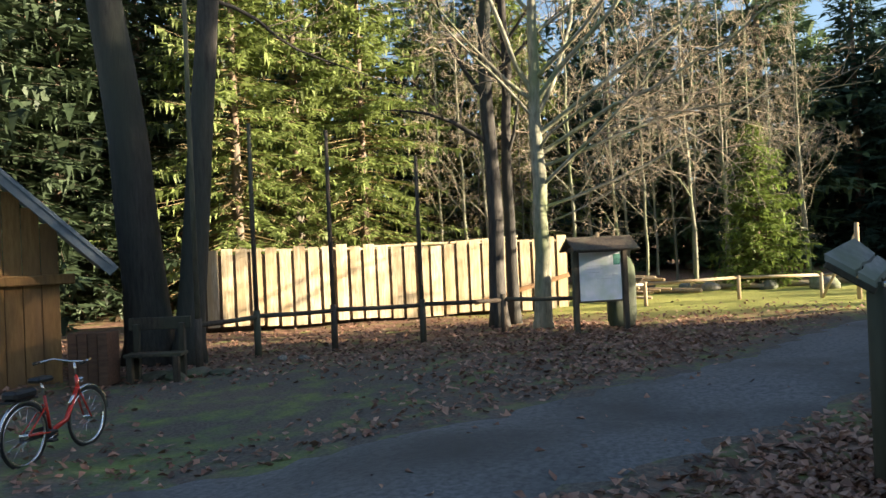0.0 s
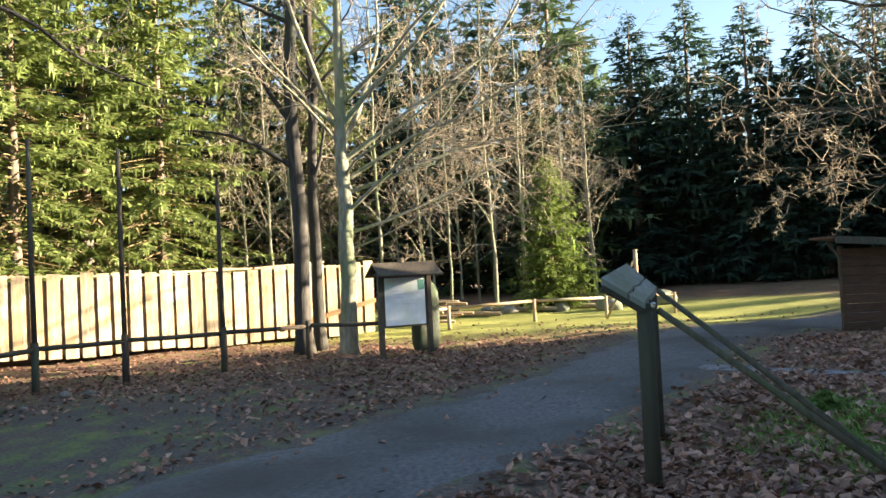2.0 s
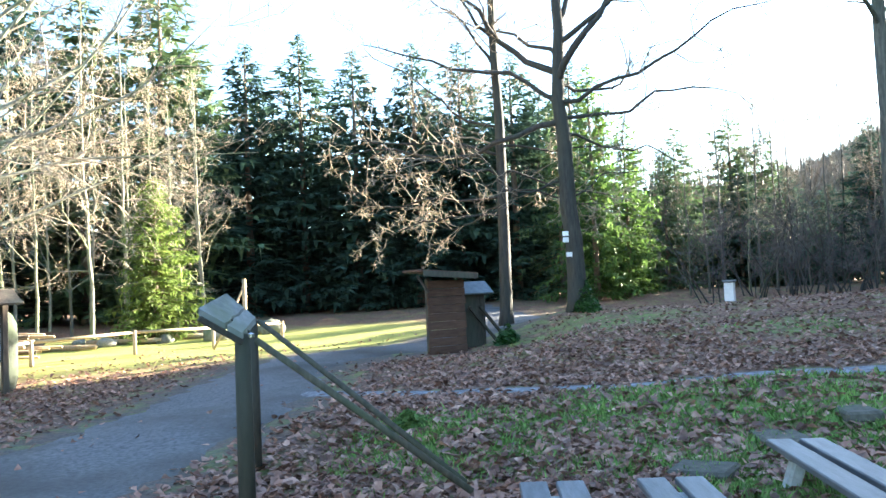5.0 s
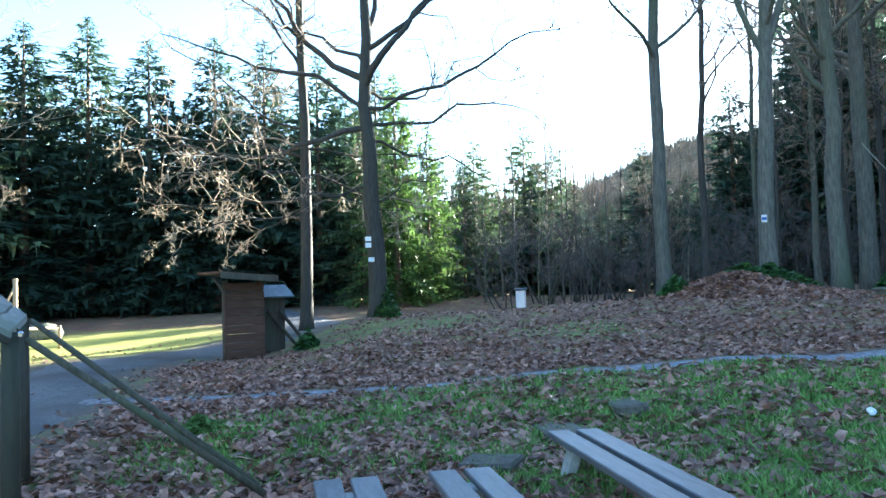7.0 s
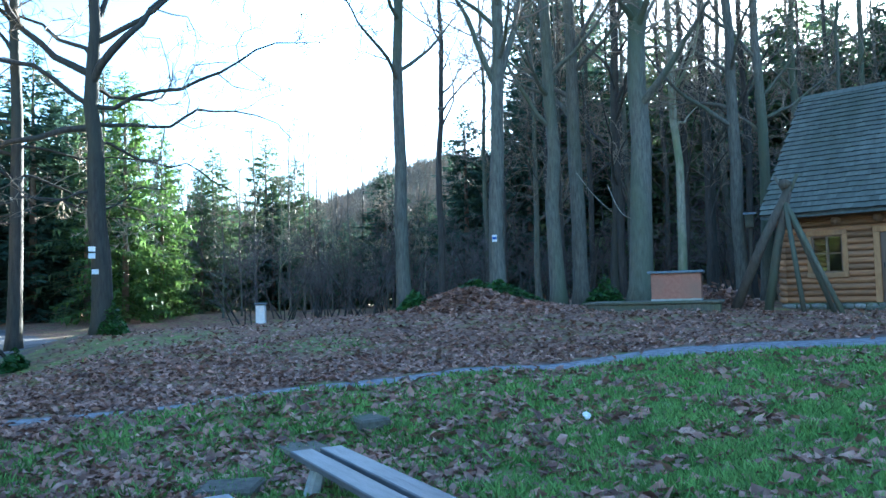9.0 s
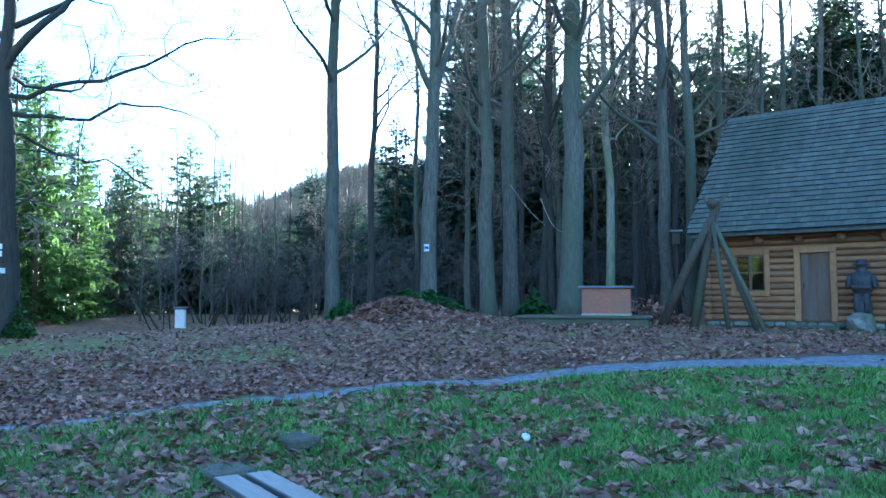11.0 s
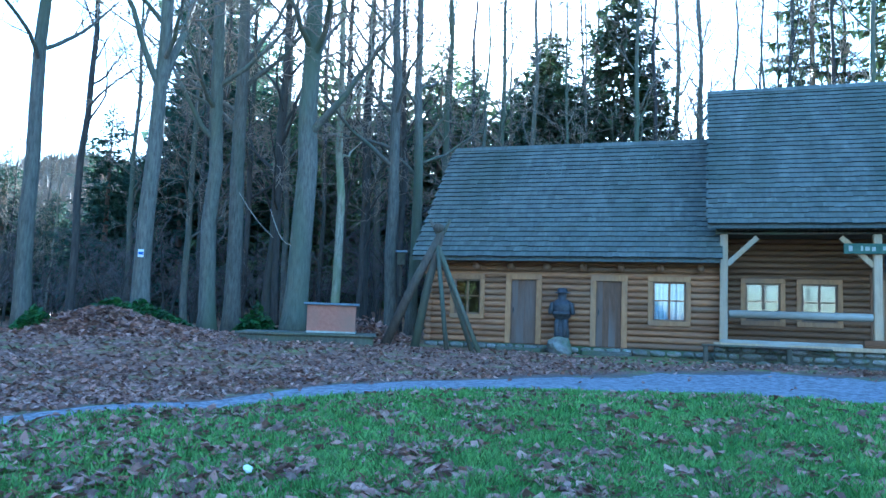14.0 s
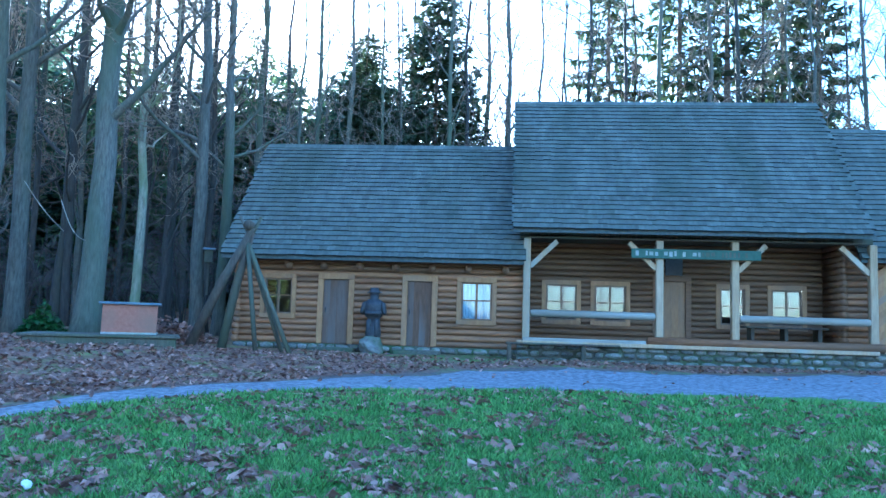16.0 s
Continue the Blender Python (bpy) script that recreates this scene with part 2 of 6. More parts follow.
def glass_material():
    m = bpy.data.materials.new("window_glass")
    m.use_nodes = True
    b = m.node_tree.nodes["Principled BSDF"]
    b.inputs["Base Color"].default_value = (0.9, 0.95, 0.95, 1)
    b.inputs["Transmission Weight"].default_value = 1.0
    b.inputs["Roughness"].default_value = 0.02
    b.inputs["IOR"].default_value = 1.62
    return m


GROUND = ground_material()
GLASS = glass_material()


# ---- building tools ----
def mesh_of(name, verts, faces, material):
    me = bpy.data.meshes.new(name)
    me.from_pydata([tuple(v) for v in verts], [], faces)
    me.materials.append(material)
    me.update()
    return me


def part(name, bm, material, parent=None, label="", smooth=False):
    """Links a bmesh (or a ready mesh) as one object, under a thing or a part."""
    if isinstance(bm, bmesh.types.BMesh):
        me = bpy.data.meshes.new(name)
        bm.to_mesh(me)
        bm.free()
        me.materials.append(material)
    else:
        me = bm
    if smooth:
        me.polygons.foreach_set("use_smooth", [True] * len(me.polygons))
    ob = new(name, me)
    if parent:
        ob.parent = parent
    if label:
        tagged(ob, label)
    return ob


def thing(name, x, y, z, label, category, group="", turn=0.0):
    ob = new(name)
    ob.matrix_basis = pose(x, y, z, 0, 0, turn)
    return tagged(ob, label, category, group)


def box(bm, c, s, bev=0.0, m=None):
    """A box with its centre c and its sizes s, the edges rounded by bev, turned by m."""
    mm = Matrix.Translation(c) @ (m or Matrix()) @ Matrix.Diagonal((*s, 1))
    vs = bmesh.ops.create_cube(bm, size=1, matrix=mm)["verts"]
    if bev:
        es = list({e for v in vs for e in v.link_edges})
        bmesh.ops.bevel(bm, geom=es, offset=bev, segments=1, affect="EDGES")
    return bm


def boxed(c, s, bev=0.0, m=None):
    return box(bmesh.new(), c, s, bev, m)


def tube_data(V, F, pts, radii, n=6, cap=True):
    """Adds a tapered tube along pts to lists of vertices and faces."""
    pts = [Vector(p) for p in pts]
    base = len(V)
    ref = Vector((0.3, 0.9, 0.1)) if abs((pts[-1] - pts[0]).normalized().z) > 0.8 else Vector((0, 0, 1))
    for i, p in enumerate(pts):
        d = (pts[min(i + 1, len(pts) - 1)] - pts[max(i - 1, 0)]).normalized()
        u = d.cross(ref)
        u = u.normalized() if u.length > 1e-5 else Vector((1, 0, 0))
        w = d.cross(u)
        for k in range(n):
            a = 2 * math.pi * k / n
            V.append(p + (u * math.cos(a) + w * math.sin(a)) * radii[i])
    for i in range(len(pts) - 1):
        for k in range(n):
            a, b = base + i * n + k, base + i * n + (k + 1) % n
            F.append((a, b, b + n, a + n))
    if cap:
        F.append(tuple(base + k for k in range(n))[::-1])
        F.append(tuple(base + (len(pts) - 1) * n + k for k in range(n)))


def rod(name, pts, radii, material, parent=None, n=8, label=""):
    V, F = [], []
    if not isinstance(radii, (list, tuple)):
        radii = [radii] * len(pts)
    tube_data(V, F, pts, radii, n)
    return part(name, mesh_of(name, V, F, material), material, parent, label, smooth=True)


def beam(name, a, b, w, h, material, parent=None, bev=0.008, label=""):
    """A squared timber from a to b."""
    a, b = Vector(a), Vector(b)
    d = b - a
    m = d.to_track_quat("X", "Z").to_matrix().to_4x4()
    return part(name, boxed((a + b) / 2, (d.length, w, h), bev, m), material, parent, label)


# ---- lie of the land ----
LAND = [(0, 0, -1.65), (0, 6, -1.38), (0, 14, -1.06), (0, 20, -0.84), (0, 30, -0.6), (10, 20, -0.84), (10, 8, -1.3), (10, -4, -1.7), (-6, 20, -0.82),
        (-13.5, 16.8, -0.52), (-11.2, 15.0, -0.64), (-16.5, 14, -0.72), (-10, 18.5, -0.62), (-22, 9.2, -0.95), (-19, 10.5, -0.92), (-15, 8.5, -1.1), (-18.5, 4, -1.75), (-24, 7, -1.5),
        (-10.0, 3.4, -1.53), (-8.3, 6.8, -1.38), (-11.8, 1.2, -1.68), (-7.5, 8.4, -1.26), (-4.4, 13, -1.08), (-5, 3.6, -1.68), (-5.6, -0.6, -1.9), (-8, -3, -1.9), (-5, -8, -2.1), (-13, -1, -1.85),
        (-17, -6, -1.9), (-14, -12, -2.0), (-22, -14, -1.85), (-25, 0, -1.75), (-36, 0, -1.6), (-30, 19, -1.6), (-45, -20, -1.2), (-40, 25, -1.0), (-16, 26, -0.5), (5, -20, -2.0), (25, 25, -0.5), (-20, 45, 0.5)]


def height(x, y):
    """Ground height, in arrays or single numbers."""
    x, y = np.asarray(x, float), np.asarray(y, float)
    num, den = 0.0, 0.0
    for a, b, z in LAND:
        d2 = (x - a) ** 2 + (y - b) ** 2
        w = 1.0 / (d2 + 1.2) ** 1.7
        num, den = num + w * z, den + w
    h = num / den
    r = np.hypot(x, y)
    far = np.clip((r - 110) / 250, 0, 1)
    hill = np.exp(-((np.degrees(np.arctan2(x, y)) + 43) / 10) ** 2)
    h = h + far * far * (3 - 2 * far) * (6 + 38 * hill)
    h = h + 0.42 * np.exp(-((x + 13.9) / 1.9) ** 2 - ((y - 15.3) / 1.5) ** 2)
    west = np.clip((-x - 62) / 45, 0, 1)
    h = h + 9.0 * west * west * (3 - 2 * west)
    return h + 0.03 * np.sin(x * 1.3 + 2 * np.sin(y * 0.7)) * np.sin(y * 1.1 + x * 0.4)


def ground_z(x, y):
    return float(height(x, y))


ROAD = [(16, -26, 3.0), (6, -15, 3.0), (-2, -7.2, 3.0), (-5.3, -4.3, 2.9), (-8, -2.9, 2.9), (-12.7, -1.0, 2.8), (-16.6, -0.2, 2.6), (-19.2, 1.2, 2.4), (-20.5, 3.6, 2.3), (-22.2, 6.0, 2.3), (-28, 8.5, 2.4), (-60, 14, 3.0)]
FOOTPATH = [(-13.4, -0.3, 0.7), (-11.7, 1.4, 0.5), (-10.3, 2.8, 0.5), (-9.4, 4.3, 0.5), (-8.45, 6.6, 0.55), (-7.2, 9.2, 0.75), (-4.6, 12.6, 1.5), (-1.5, 15.2, 3.0), (3, 16.3, 4.4), (9, 16.6, 5.0), (22, 16, 5.0)]


def spline(line, step=0.35):
    """Evenly spaced points on a smooth curve through a line of (x, y, width)."""
    P = np.array(line, float)
    out = []
    for i in range(len(P) - 1):
        p0, p1, p2, p3 = P[max(i - 1, 0)], P[i], P[i + 1], P[min(i + 2, len(P) - 1)]
        n = max(2, int(np.hypot(*(p2 - p1)[:2]) / step))
        for t in np.linspace(0, 1, n, endpoint=False):
            out.append(0.5 * (2 * p1 + (p2 - p0) * t + (2 * p0 - 5 * p1 + 4 * p2 - p3) * t * t + (3 * p1 - p0 - 3 * p2 + p3) * t ** 3))
    out.append(P[-1])
    return np.array(out)


ROAD_S, PATH_S = spline(ROAD), spline(FOOTPATH)


def off_line(x, y, S):
    """Distance beyond the edge of a road (negative on it)."""
    x, y = np.asarray(x, float), np.asarray(y, float)
    best = np.full(x.shape, 1e9)
    for a, b, w in S[::2]:
        best = np.minimum(best, np.hypot(x - a, y - b) - w / 2)
    return best


def bump_at(x, y, cx, cy, r):
    return np.exp(-((x - cx) ** 2 + (y - cy) ** 2) / r ** 2)


def covers(x, y):
    """Grass, bare earth and sunlit meadow, each 0 to 1, as three arrays."""
    x, y = np.asarray(x, float), np.asarray(y, float)
    road, foot = off_line(x, y, ROAD_S), off_line(x, y, PATH_S)
    side = 1 / (1 + np.exp(-(x + 0.62 * y + 1.3) * 0.8))
    front = 1 / (1 + np.exp((y - 15 - 0.1 * x) * 1.5))
    py = np.interp(x, PATH_S[:, 0], PATH_S[:, 1])
    near_side = 1 / (1 + np.exp((y - py) * 3))
    grass = 0.96 * side * front * np.clip((y + 3) / 3, 0, 1) * near_side
    inner = np.clip((y - 1.2) / 2.5, 0, 1) * np.clip((x + 10.5) / 2, 0, 1) * front
    grass = np.maximum(grass, 0.54 * inner * near_side)
    grass = np.maximum(grass, 0.5 * bump_at(x, y, -17.8, 7.6, 2.6))
    grass = np.maximum(grass, 0.5 * bump_at(x, y, -13, 9.5, 1.5))
    grass = np.maximum(grass, 0.62 * bump_at(x, y, -7.5, 1.6, 1.6))
    grass = np.maximum(grass, 0.55 * bump_at(x, y, -1, 20.6, 2.2))
    grass = np.maximum(grass, 0.28 * bump_at(x, y, -5.5, -8.6, 2.5))
    earth = np.clip(0.95 - road / 1.6, 0, 1) * (x < 4) * np.clip((x + 30) / 6, 0.3, 1)
    earth = np.maximum(earth, 1.15 * bump_at(x, y, -7.6, -8.4, 6.0))
    earth = np.maximum(earth, np.clip(0.7 - foot / 0.5, 0, 1))
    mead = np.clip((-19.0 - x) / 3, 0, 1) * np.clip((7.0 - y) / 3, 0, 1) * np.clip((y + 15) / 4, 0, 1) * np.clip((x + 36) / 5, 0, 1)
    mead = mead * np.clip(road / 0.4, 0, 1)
    return grass, earth, mead


# ---- ground, road and path ----
def build_ground():
    n = 210
    u = np.linspace(-1, 1, n)
    s = np.sinh(u * 5.2) / np.sinh(5.2)
    X, Y = np.meshgrid(s * 420 - 8, s * 420 + 6)
    Z = height(X, Y)
    V = np.stack([X, Y, Z], -1).reshape(-1, 3)
    i = np.arange(n * n).reshape(n, n)
    F = np.stack([i[:-1, :-1], i[:-1, 1:], i[1:, 1:], i[1:, :-1]], -1).reshape(-1, 4)
    me = mesh_of("ground", V.tolist(), F.tolist(), GROUND)
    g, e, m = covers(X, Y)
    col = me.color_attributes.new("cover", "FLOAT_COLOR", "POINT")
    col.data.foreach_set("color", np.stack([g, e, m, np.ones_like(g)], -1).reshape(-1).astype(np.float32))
    tagged(part("ground", me, GROUND, smooth=True), "leaf-strewn forest ground with green grass and bare earth", "ground", kind="structure")


def ribbon(name, S, lift, material, label, seed):
    rng = random.Random(seed)
    V, F, across = [], [], 9
    for i in range(len(S)):
        d = S[min(i + 1, len(S) - 1)][:2] - S[max(i - 1, 0)][:2]
        d = d / np.hypot(*d)
        nx, ny = -d[1], d[0]
        w = S[i][2] / 2
        lo, hi = w * (1 + rng.uniform(-0.13, 0.13)), w * (1 + rng.uniform(-0.13, 0.13))
        for k in range(across):
            f = k / (across - 1)
            o = -lo + (lo + hi) * f
            x, y = S[i][0] + nx * o, S[i][1] + ny * o
            crown = lift * (1 - (2 * f - 1) ** 4) - 0.012 * ((2 * f - 1) ** 8)
            V.append((x, y, ground_z(x, y) + crown))
    for i in range(len(S) - 1):
        for k in range(across - 1):
            a = i * across + k
            F.append((a, a + 1, a + 1 + across, a + across))
    tagged(part(name, mesh_of(name, V, F, material), material, smooth=True), label, name.split("_")[-1], kind="structure")


build_ground()
ribbon("road", ROAD_S, 0.035, GRAVEL, "grey gravel forest road with scattered leaves", 3)
ribbon("footpath", PATH_S, 0.012, GRAVEL_PALE, "narrow gravel footpath leading to the log house", 4)


# ---- trees ----
def wander(rng, p, d, length, segs, bend, lift, pull=0.0):
    pts = [Vector(p)]
    d = Vector(d).normalized()
    d0 = d.copy()
    for _ in range(segs):
        d = (d + d0 * pull + Vector((rng.gauss(0, bend), rng.gauss(0, bend), rng.gauss(0, bend) + lift))).normalized()
        pts.append(pts[-1] + d * (length / segs))
    return pts


def sprout(rng, V, F, pts, r, level, top, kids, spread, shrink, bend, lift, fine=0.007):
    """Grows twigs from a branch, level by level, into V and F."""
    n = len(pts) - 1
    for k in range(kids[level]):
        f = rng.uniform(0.22, 0.98)
        i = min(int(f * n), n - 1)
        p = pts[i].lerp(pts[i + 1], f * n - i)
        axis = (pts[i + 1] - pts[i]).normalized()
        side = axis.orthogonal()
        side.rotate(Matrix.Rotation(rng.uniform(0, 2 * math.pi), 3, axis))
        a = radians(rng.uniform(*spread))
        d = axis * math.cos(a) + side * math.sin(a)
        total = sum((pts[j + 1] - pts[j]).length for j in range(n))
        ln = total * rng.uniform(0.6, 1.0) * shrink * (1.15 - 0.6 * f)
        rr = max(r * 0.55 * (1 - 0.6 * f), fine)
        q = wander(rng, p, d, ln, 4 if level == 0 else 3 if level < top - 1 else 1, bend, lift)
        tube_data(V, F, q, [rr * (1 - 0.75 * j / (len(q) - 1)) for j in range(len(q))], 4 if level == 0 else 3, False)
        if level + 1 < top:
            sprout(rng, V, F, q, rr, level + 1, top, kids, spread, shrink, bend, lift, fine)


def bare_meshes(seed, tall, r, limbs=None, first=0.35, n_limbs=10, limb_len=0.3, kids=(6, 5, 4), top=2, bark=BARK_GREY, twig=TWIG, lean=(0, 0), rise=(25, 60), bend=0.10, fine=0.008):
    """Meshes of a leafless tree: the trunk with its limbs, and the twigs. limbs: (height, compass angle, rise, length, radius) of given limbs."""
    rng = random.Random(seed)
    TV, TF, CV, CF = [], [], [], []
    pts, segs = [], 14
    wx = wy = 0.0
    for i in range(segs + 1):
        f = i / segs
        if i:
            wx, wy = wx + rng.gauss(0, 0.045) * tall / 18, wy + rng.gauss(0, 0.045) * tall / 18
        pts.append(Vector((lean[0] * f * tall + wx, lean[1] * f * tall + wy, f * tall - (0.25 if i == 0 else 0))))
    rad = [r * ((1.55 if i == 0 else 1.0) * (1 - 0.82 * (i / segs) ** 1.1)) for i in range(segs + 1)]
    pts.insert(1, pts[0].lerp(pts[1], 0.45))
    rad.insert(1, r * 1.08)
    tube_data(TV, TF, pts, rad, 12, True)

    def on_trunk(h):
        f = min(max(h / tall, 0), 0.999) * segs
        i = int(f)
        P = [pts[0]] + pts[2:]
        return P[i].lerp(P[i + 1], f - i), r * (1 - 0.82 * (h / tall) ** 1.1)
    given = list(limbs or [])
    for k in range(n_limbs):
        f = first + (0.97 - first) * (k + rng.random()) / max(n_limbs, 1)
        ln = tall * limb_len * (1.15 - 0.75 * f) * rng.uniform(0.7, 1.2)
        given.append((f * tall, rng.uniform(0, 360), rng.uniform(*rise), ln, None))
    for h, az, el, ln, rr in given:
        p, tr = on_trunk(h)
        rr = rr or max(tr * 0.45, 0.02)
        d = Vector((math.sin(radians(az)) * math.cos(radians(el)), math.cos(radians(az)) * math.cos(radians(el)), math.sin(radians(el))))
        q = wander(rng, p, d, ln, 11 if bend > 0.2 else 8, bend, 0.03, 0.35 if bend > 0.2 else 0.0)
        tube_data(TV, TF, q, [rr * (1 - 0.85 * j / (len(q) - 1)) for j in range(len(q))], 6, False)
        sprout(rng, CV, CF, q, rr * 0.7, 0, top, kids, (25, 65), 0.5, bend * 1.3, 0.02, fine)
    return mesh_of("trunk", TV, TF, bark), mesh_of("crown", CV, CF, twig)


def plant(name, meshes, x, y, label, category="tree", group="", turn=0.0, size=1.0, sink=0.05, wide=1.0):
    ob = thing(name, x, y, ground_z(x, y) - sink, label, category, group, turn)
    ob.scale = (size * wide, size * wide, size)
    t = part("trunk", meshes[0], None, ob)
    t.data.polygons.foreach_set("use_smooth", [True] * len(t.data.polygons))
    for n, me in zip(("crown", "dead_wood"), meshes[1:]):
        o = part(n, me, None, ob)
        if n == "dead_wood":
            tagged(o, kind="stuff")
    return ob


def spruce_meshes(seed, tall, wide, start=0.08, branches=170, spray=0.5, green=NEEDLE, dry=0.0, wood=False, taper=0.82):
    """Meshes of a spruce: trunk, a crown of drooping feathered branches, and dry lower branches where there are any."""
    rng = random.Random(seed)
    TV, TF, CV, CF, DV, DF = [], [], [], [], [], []
    r = tall * 0.009 + 0.04
    tube_data(TV, TF, [(0, 0, -0.2), (0, 0, 0.3), (0, 0, tall * 0.5), (0, 0, tall)], [r * 1.4, r, r * 0.6, 0.015], 8)
    lobes = [(rng.uniform(0, 6.28), rng.uniform(0.5, 2.2), rng.uniform(0, 6.28)) for _ in range(3)]
    for i in range(branches):
        f = ((i + rng.random()) / branches) ** 1.08
        z = tall * (start + (0.985 - start) * f)
        a = i * 2.39996 + rng.gauss(0, 0.35)
        bulge = 1 + sum(0.09 * math.sin(a + p + z * k + q) for p, k, q in lobes)
        reach = wide * (1 - f) ** taper * min(1.0, 0.62 + 2.6 * f) * bulge + 0.12
        ln = reach * (rng.uniform(0.35, 0.8) if rng.random() < 0.3 else rng.uniform(0.78, 1.14))
        ca, sa = math.cos(a), math.sin(a)
        up = 0.62 * f - 0.10 + rng.uniform(-0.14, 0.10)
        droop = 0.40 * (1 - f) + 0.10 + rng.uniform(-0.08, 0.10)
        twist = rng.gauss(0, 0.16)
        is_dry = rng.random() < dry * (1 - f * 1.9)

        def along(t):
            b = twist * t * t
            return Vector(((ca - sa * b) * ln * t, (sa + ca * b) * ln * t, z + ln * (up * t - droop * t * t + 0.20 * t ** 4)))
        V, F = (DV, DF) if is_dry else (CV, CF)
        if wood or is_dry:
            WV, WF = (DV, DF) if dry else (TV, TF)
            tube_data(WV, WF, [along(0), along(0.5), along(0.96)], [0.016 + 0.006 * ln, 0.013, 0.004], 3, False)
        steps = max(3, int(ln / (spray * 0.42)))
        for j in range(steps):
            t = (j + rng.uniform(0.35, 1.0)) / steps
            if t < 0.16 or (is_dry and rng.random() < 0.5):
                continue
            p = along(t)
            size = min(spray * (1.45 - 0.75 * t), 0.12 + 0.5 * ln) * rng.uniform(0.65, 1.3)
            for sg in (-1, 1):
                for k in range(1 if is_dry else 2):
                    fwd, out = rng.uniform(0.45, 1.1), rng.uniform(0.5, 1.0) * sg
                    d = Vector((ca * fwd - sa * out, sa * fwd + ca * out, rng.uniform(-0.75, 0.10))).normalized()
                    w = d.cross(Vector((rng.gauss(0, 0.4), rng.gauss(0, 0.4), 1))).normalized() * size * (0.07 if is_dry else rng.uniform(0.13, 0.2))
                    o = p + Vector((rng.gauss(0, 0.04), rng.gauss(0, 0.04), rng.gauss(0, 0.05)))
                    b = len(V)
                    V.extend([o - w + d * size * 0.2, o + w + d * size * 0.2, o + d * size])
                    F.append((b, b + 1, b + 2))
            if not is_dry and rng.random() < 0.75:
                hang = min(spray * 1.1, 0.1 + 0.4 * ln) * rng.uniform(0.5, 1.1)
                b = len(V)
                q = Vector((ca + rng.gauss(0, 0.5), sa + rng.gauss(0, 0.5), 0)) * hang * 0.17
                V.extend([p + q, p - q, p + Vector((rng.gauss(0, 0.06), rng.gauss(0, 0.06), -hang))])
                F.append((b, b + 1, b + 2))
    out = [mesh_of("trunk", TV, TF, BARK_SPRUCE), mesh_of("crown", CV, CF, green)]
    if dry:
        out.append(mesh_of("dead_wood", DV, DF, NEEDLE_DRY))
    return out


def thicket_meshes(seed, tall, stems=7):
    """Meshes of a leafless many-stemmed shrub."""
    rng = random.Random(seed)
    TV, TF, CV, CF = [], [], [], []
    for k in range(stems):
        a, el = rng.uniform(0, 6.28), radians(rng.uniform(58, 86))
        d = (math.cos(a) * math.cos(el), math.sin(a) * math.cos(el), math.sin(el))
        q = wander(rng, (math.cos(a) * rng.uniform(0, 0.9), math.sin(a) * rng.uniform(0, 0.9), -0.1), d, tall * rng.uniform(0.6, 1.0), 6, 0.10, 0.03)
        r = rng.uniform(0.025, 0.05)
        tube_data(TV, TF, q, [r * (1 - 0.8 * i / 6) for i in range(7)], 5, False)
        sprout(rng, CV, CF, q, r * 0.7, 0, 3, (8, 4, 3), (22, 60), 0.52, 0.16, 0.02, 0.011)
    return mesh_of("stems", TV, TF, BARK_DARK), mesh_of("crown", CV, CF, TWIG_DARK)


def polar(az, dist):
    ex, ey = (0.62, -0.5) if az < -50 else (0.0, 0.0)
    return ex + dist * math.sin(radians(az)), ey + dist * math.cos(radians(az))


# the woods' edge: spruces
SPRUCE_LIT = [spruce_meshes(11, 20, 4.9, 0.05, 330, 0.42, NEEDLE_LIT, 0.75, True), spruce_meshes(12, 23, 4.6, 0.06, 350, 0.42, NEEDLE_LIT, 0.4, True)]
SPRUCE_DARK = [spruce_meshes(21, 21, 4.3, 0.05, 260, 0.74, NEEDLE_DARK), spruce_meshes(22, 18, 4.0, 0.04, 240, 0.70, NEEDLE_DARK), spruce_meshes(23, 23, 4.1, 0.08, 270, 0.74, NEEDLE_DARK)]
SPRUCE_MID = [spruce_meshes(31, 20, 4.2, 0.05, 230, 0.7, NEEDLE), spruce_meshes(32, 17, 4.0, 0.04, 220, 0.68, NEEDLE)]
# ordinary spruce whose shade is put into its needle colour
SPRUCE_HUT = spruce_meshes(24, 20, 4.8, 0.04, 300, 0.6, NEEDLE_FIR_SHADE, 0.0, True)
SPRUCE_SMALL = spruce_meshes(41, 7.4, 2.1, 0.03, 260, 0.30, NEEDLE_SMALL, 0, True)
SPRUCE_SUNNY = [spruce_meshes(33, 18, 3.8, 0.03, 260, 0.5, NEEDLE_YOUNG, 0.1), spruce_meshes(34, 16, 3.6, 0.04, 220, 0.5, NEEDLE, 0.5)]
SPRUCE_THIN = spruce_meshes(42, 24, 2.7, 0.30, 140, 0.66, NEEDLE_FIR_SHADE, 0, True, 0.6)
FIR_DARK = spruce_meshes(43, 16, 2.7, 0.05, 360, 0.55, NEEDLE_FIR_SHADE, taper=0.5)

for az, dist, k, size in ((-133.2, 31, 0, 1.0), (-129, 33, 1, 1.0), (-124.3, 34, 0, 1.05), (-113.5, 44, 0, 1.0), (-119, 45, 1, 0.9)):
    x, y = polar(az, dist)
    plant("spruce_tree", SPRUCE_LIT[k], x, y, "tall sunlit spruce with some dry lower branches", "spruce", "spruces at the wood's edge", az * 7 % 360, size)
